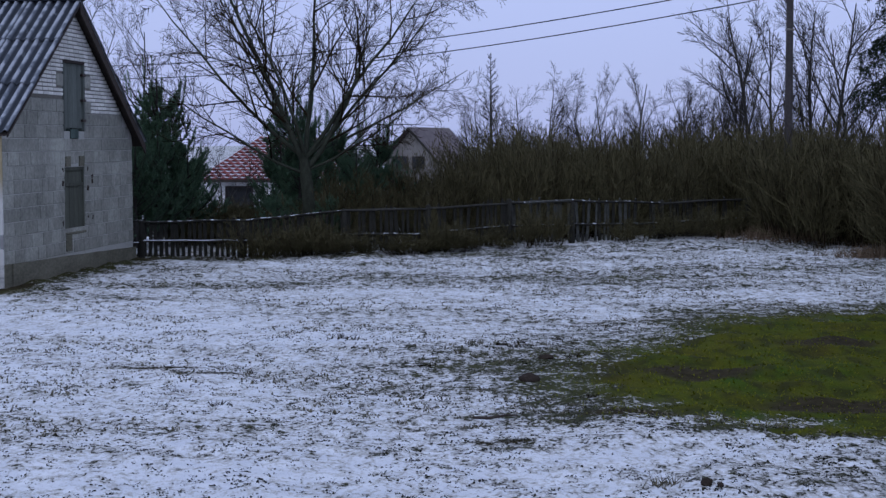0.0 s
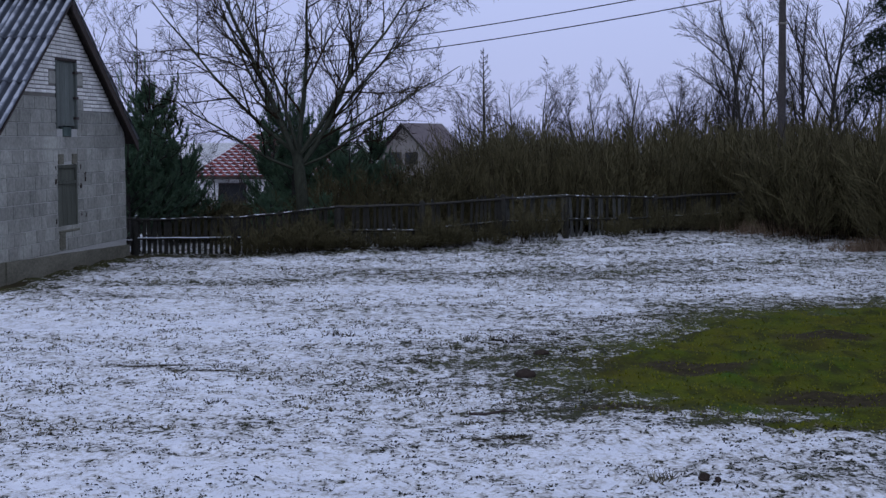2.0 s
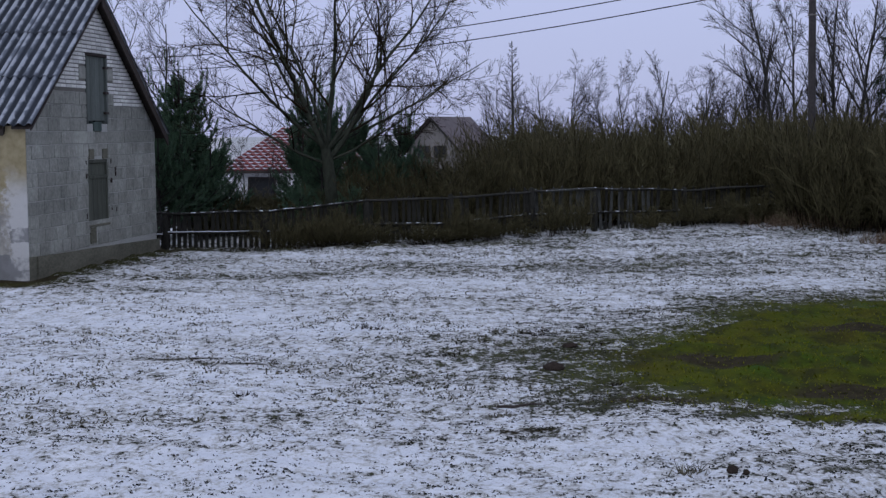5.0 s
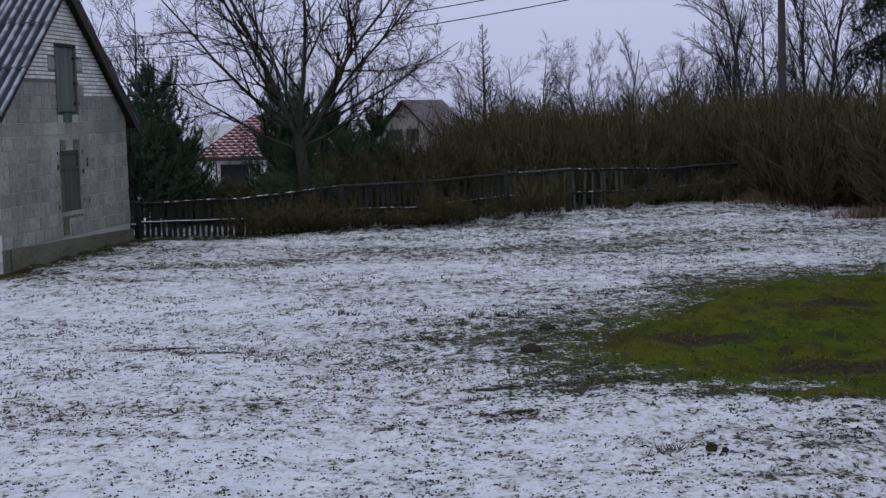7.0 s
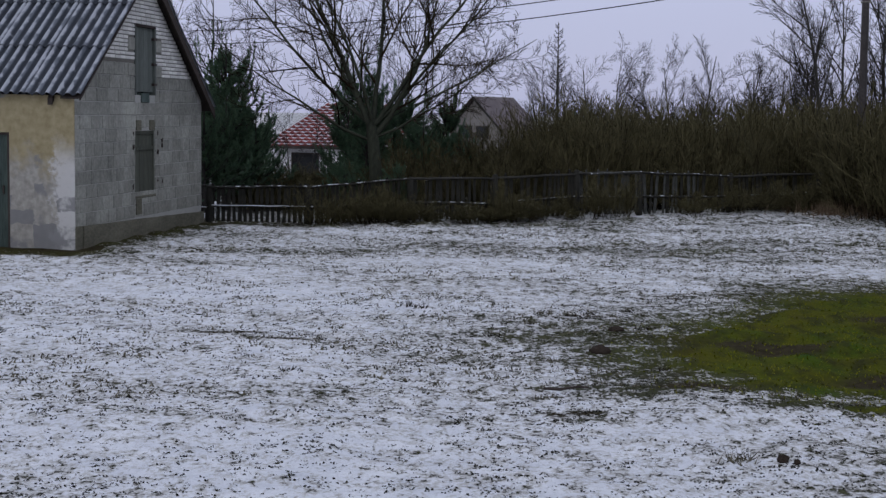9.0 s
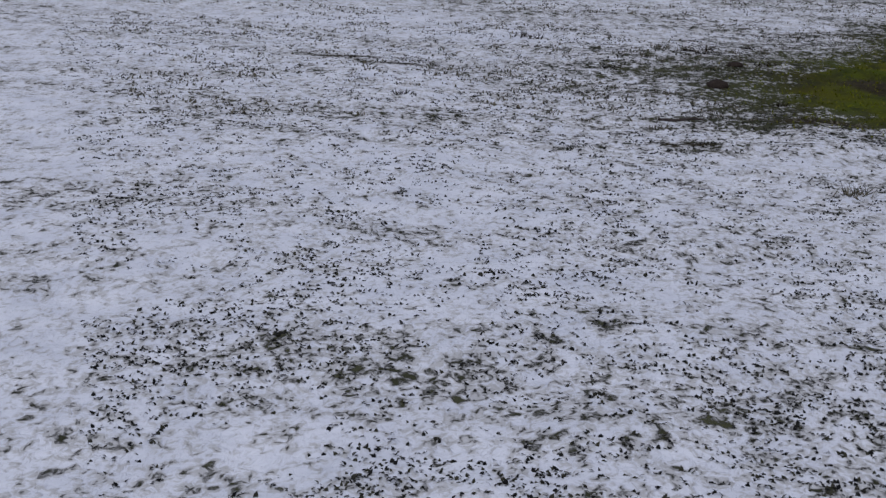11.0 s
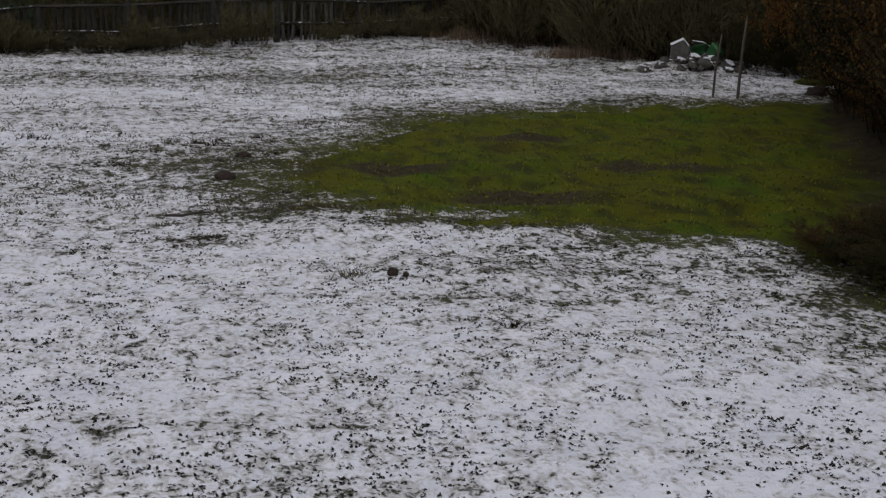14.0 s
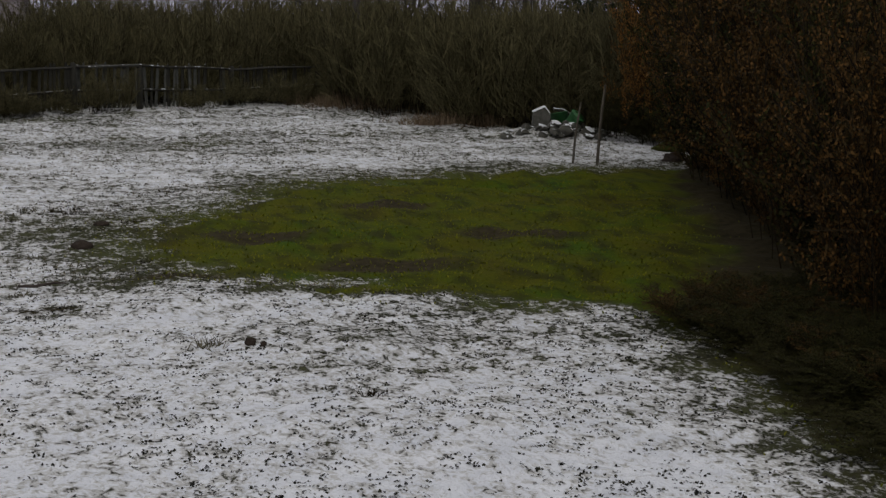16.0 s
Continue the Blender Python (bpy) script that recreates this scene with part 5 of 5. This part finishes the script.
lump("molehill", 0.94, 15.5, 0.11, 0.09, 0.06, M_SOIL, "small dark molehill breaking through the snow", "molehill", 1, 0.3, 0.35, "molehills")
lump("molehill", 1.22, 16.95, 0.09, 0.07, 0.045, M_SOIL, "small dark molehill breaking through the snow", "molehill", 2, 0.3, 0.35, "molehills")
lump("mound", 13.0, 26.0, 0.62, 0.4, 0.18, M_MOSS, "low mossy mound of earth with a snowy rim", "mound", 3, 0.3, 0.35)
lump("clod", 11.9, 24.2, 0.20, 0.16, 0.12, M_SOIL, "dark clod of earth at the lawn's edge", "clod", 6, 0.5, 0.3, "clods")
lump("clod", 12.4, 23.7, 0.24, 0.15, 0.10, M_SOIL, "dark clod of earth at the lawn's edge", "clod", 7, 0.5, 0.3, "clods")
lump("clod", 1.98, 10.7, 0.042, 0.036, 0.036, M_SOIL, "dark clod of earth on the snow", "clod", 4, 0.5, 0.2, "clods")
lump("clod", 2.07, 10.62, 0.026, 0.024, 0.022, M_SOIL, "dark clod of earth on the snow", "clod", 5, 0.5, 0.2, "clods")


def rubble():
    rng = random.Random(9)
    cx, cy = 11.35, 28.55
    for k in range(84):
        u = rng.gauss(0.12, 0.6)
        x, y = cx + u, cy + rng.gauss(0, 0.32)
        s = rng.choice((rng.uniform(0.04, 0.08), rng.uniform(0.07, 0.16)))
        lump("stone", x, y, s * rng.uniform(1, 1.6), s, s * 0.7, M_STONE, "dark field stone with snow on top in a heap", "stone", 20 + k, 0.5, 0.3, "rubble heap", rng.uniform(0, 180), rng.uniform(0, 0.14) * math.exp(-u * u * 3))
    b = empty("concrete_block", "pale concrete block with a snowy pointed top on the rubble heap", "concrete block")
    bm = bmesh.new()
    prism(bm, [(-0.17, -0.16), (0.17, -0.16), (0.19, 0.10), (0.04, 0.26), (-0.18, 0.12)], -0.14, 0.14)
    bmesh.ops.bevel(bm, geom=bm.edges[:], offset=0.02, segments=1, affect="EDGES")
    part("body", bm, M_PALESTONE, b)
    bm = bmesh.new()
    prism(bm, [(0.04, 0.262), (-0.20, 0.118), (-0.20, 0.138), (0.04, 0.282), (0.16, 0.158), (0.15, 0.14)][::-1], -0.15, 0.13)
    part("snow_cap", bm, M_SNOW, b, "strip of snow along the top")
    b.matrix_world = pose(cx - 0.42, cy + 0.15, zat(cx - 0.42, cy) + 0.24, 0, 6, -14)
    for x, y, r, h, lean, label in ((cx + 0.30, cy + 0.05, 0.17, 0.26, 38, "green plastic tub tipped over on the rubble heap"), (cx + 0.12, cy + 0.45, 0.20, 0.24, -12, "dull green plastic pot on the rubble heap")):
        V, F = [], []
        tube(V, F, [Vector((0, 0, -h / 2)), Vector((0, 0, -h / 2 + 0.005)), Vector((0, 0, h / 2)), Vector((0, 0, h / 2 + 0.002)), Vector((0, 0, h / 2 + 0.012)), Vector((0, 0, -h / 2 + 0.02)), Vector((0, 0, -h / 2 + 0.021))],
             [0.01, r * 0.8, r, r * 1.08, r * 0.94, r * 0.74, 0.01], 14)
        o = raw("tub", V, F, M_GREEN, None, "", True)
        o.matrix_world = pose(x, y, zat(x, y) + 0.22, lean, lean * 0.5, 20)
        tagged(o, label, "tub", "green tubs")
    V, F = [], []
    tube(V, F, [Vector((cx + 0.0, cy + 0.55, 0.60)), Vector((cx + 0.2, cy + 0.5, 0.57)), Vector((cx + 0.45, cy + 0.45, 0.42)), Vector((cx + 0.75, cy + 0.45, 0.18))], [0.03, 0.045, 0.05, 0.045], 7)
    tagged(raw("log", V, F, M_RAIL), "snowy log lying across the heap", "log")
    for k in range(2):
        lump("stone", 9.75 + 0.25 * k, 32.6 + rng.uniform(-0.2, 0.2), 0.09, 0.08, 0.10, M_STONE, "dark field stone with snow on top in a heap", "stone", 90 + k, 0.4, 0.2, "rubble heap")


def stake(x, y, tx, top, r):
    V, F = [], []
    g = zat(x, y)
    pts = [Vector((x, y, g - 0.25)), Vector((x + tx * 0.3, y, g + top * 0.4)), Vector((x + tx * 0.6, y, g + top * 0.7)), Vector((x + tx, y, g + top))]
    tube(V, F, pts, [r, r, r * 0.9, r * 0.8], 7)
    tagged(raw("stake", V, F, M_PALE_TIMBER, None, "", True), "thin pale wooden stake stuck in the lawn", "stake", "garden stakes")


def straw(x, y, n, r, seed):
    rng = random.Random(seed)
    V, F = [], []
    for _ in range(n):
        p = Vector((x + rng.gauss(0, r), y + rng.gauss(0, r * 0.6), 0))
        p.z = zat(p.x, p.y) - 0.02
        needles(rng, V, F, p, Vector((rng.uniform(-0.6, 0.6), rng.uniform(-0.6, 0.6), 0.8)), 3, 0.38, 0.5, 0.008)
    tagged(raw("dry_grass", V, F, M_STRAW), "mound of matted pale dry grass beside the thicket", "dry grass", kind="stuff")


rubble()
stake(10.25, 23.9, 0.10, 1.42, 0.028)
stake(9.78, 23.9, 0.12, 1.08, 0.022)
straw(9.2, 36.6, 1500, 0.75, 5)
straw(10.4, 32.2, 1100, 0.6, 6)


def weed(x, y, n, size, seed, mat, name, label):
    """A tuft of loose blades or stalks."""
    rng = random.Random(seed)
    V, F = [], []
    for _ in range(n):
        p = Vector((x + rng.gauss(0, size * 0.8), y + rng.gauss(0, size * 0.5), 0))
        p.z = zat(p.x, p.y) - 0.01
        needles(rng, V, F, p, Vector((rng.uniform(-0.7, 0.7), rng.uniform(-0.7, 0.7), 0.7)), 2, size * rng.uniform(0.6, 1.3), 0.4, 0.006)
    tagged(raw(name, V, F, mat), label, "plant", "weeds in the snow", "stuff")


weed(1.66, 10.75, 28, 0.10, 1, M_COARSE, "grass_clump", "dull clump of longer grass in the snow")
weed(-1.34, 18.75, 26, 0.12, 2, M_DARKTWIG, "weed", "dark withered weed standing in the snow")
weed(-1.15, 18.7, 12, 0.09, 3, M_DARKTWIG, "weed", "dark withered weed standing in the snow")
for k, (x, y) in enumerate(((0.45, 18.3), (0.75, 18.2), (1.0, 18.5), (1.3, 18.4), (1.5, 18.9), (0.9, 17.9), (0.2, 17.4), (1.6, 17.2), (-0.2, 16.6), (0.4, 15.0), (1.5, 14.6), (2.3, 20.3), (0.3, 13.1), (-2.2, 14.0), (2.6, 9.2))):
    weed(x, y, 26, 0.07, 10 + k, M_DARKTWIG if k % 3 else M_COARSE, "weed", "flattened dark weed lying on the snow")
lump("stone", -1.79, 4.9, 0.075, 0.045, 0.03, M_PLINTH, "brownish stone half sunk in the snow", "stone", 97, 0.3, 0.35)
V, F = [], []
tube(V, F, [Vector((0.28, 13.3, 0.03)), Vector((0.42, 13.25, 0.035)), Vector((0.60, 13.33, 0.05)), Vector((0.70, 13.4, 0.03))], [0.012, 0.014, 0.012, 0.006], 6)
tagged(raw("stick", V, F, M_DARKWOOD, None, "", True), "short dark stick lying on the snow", "stick")
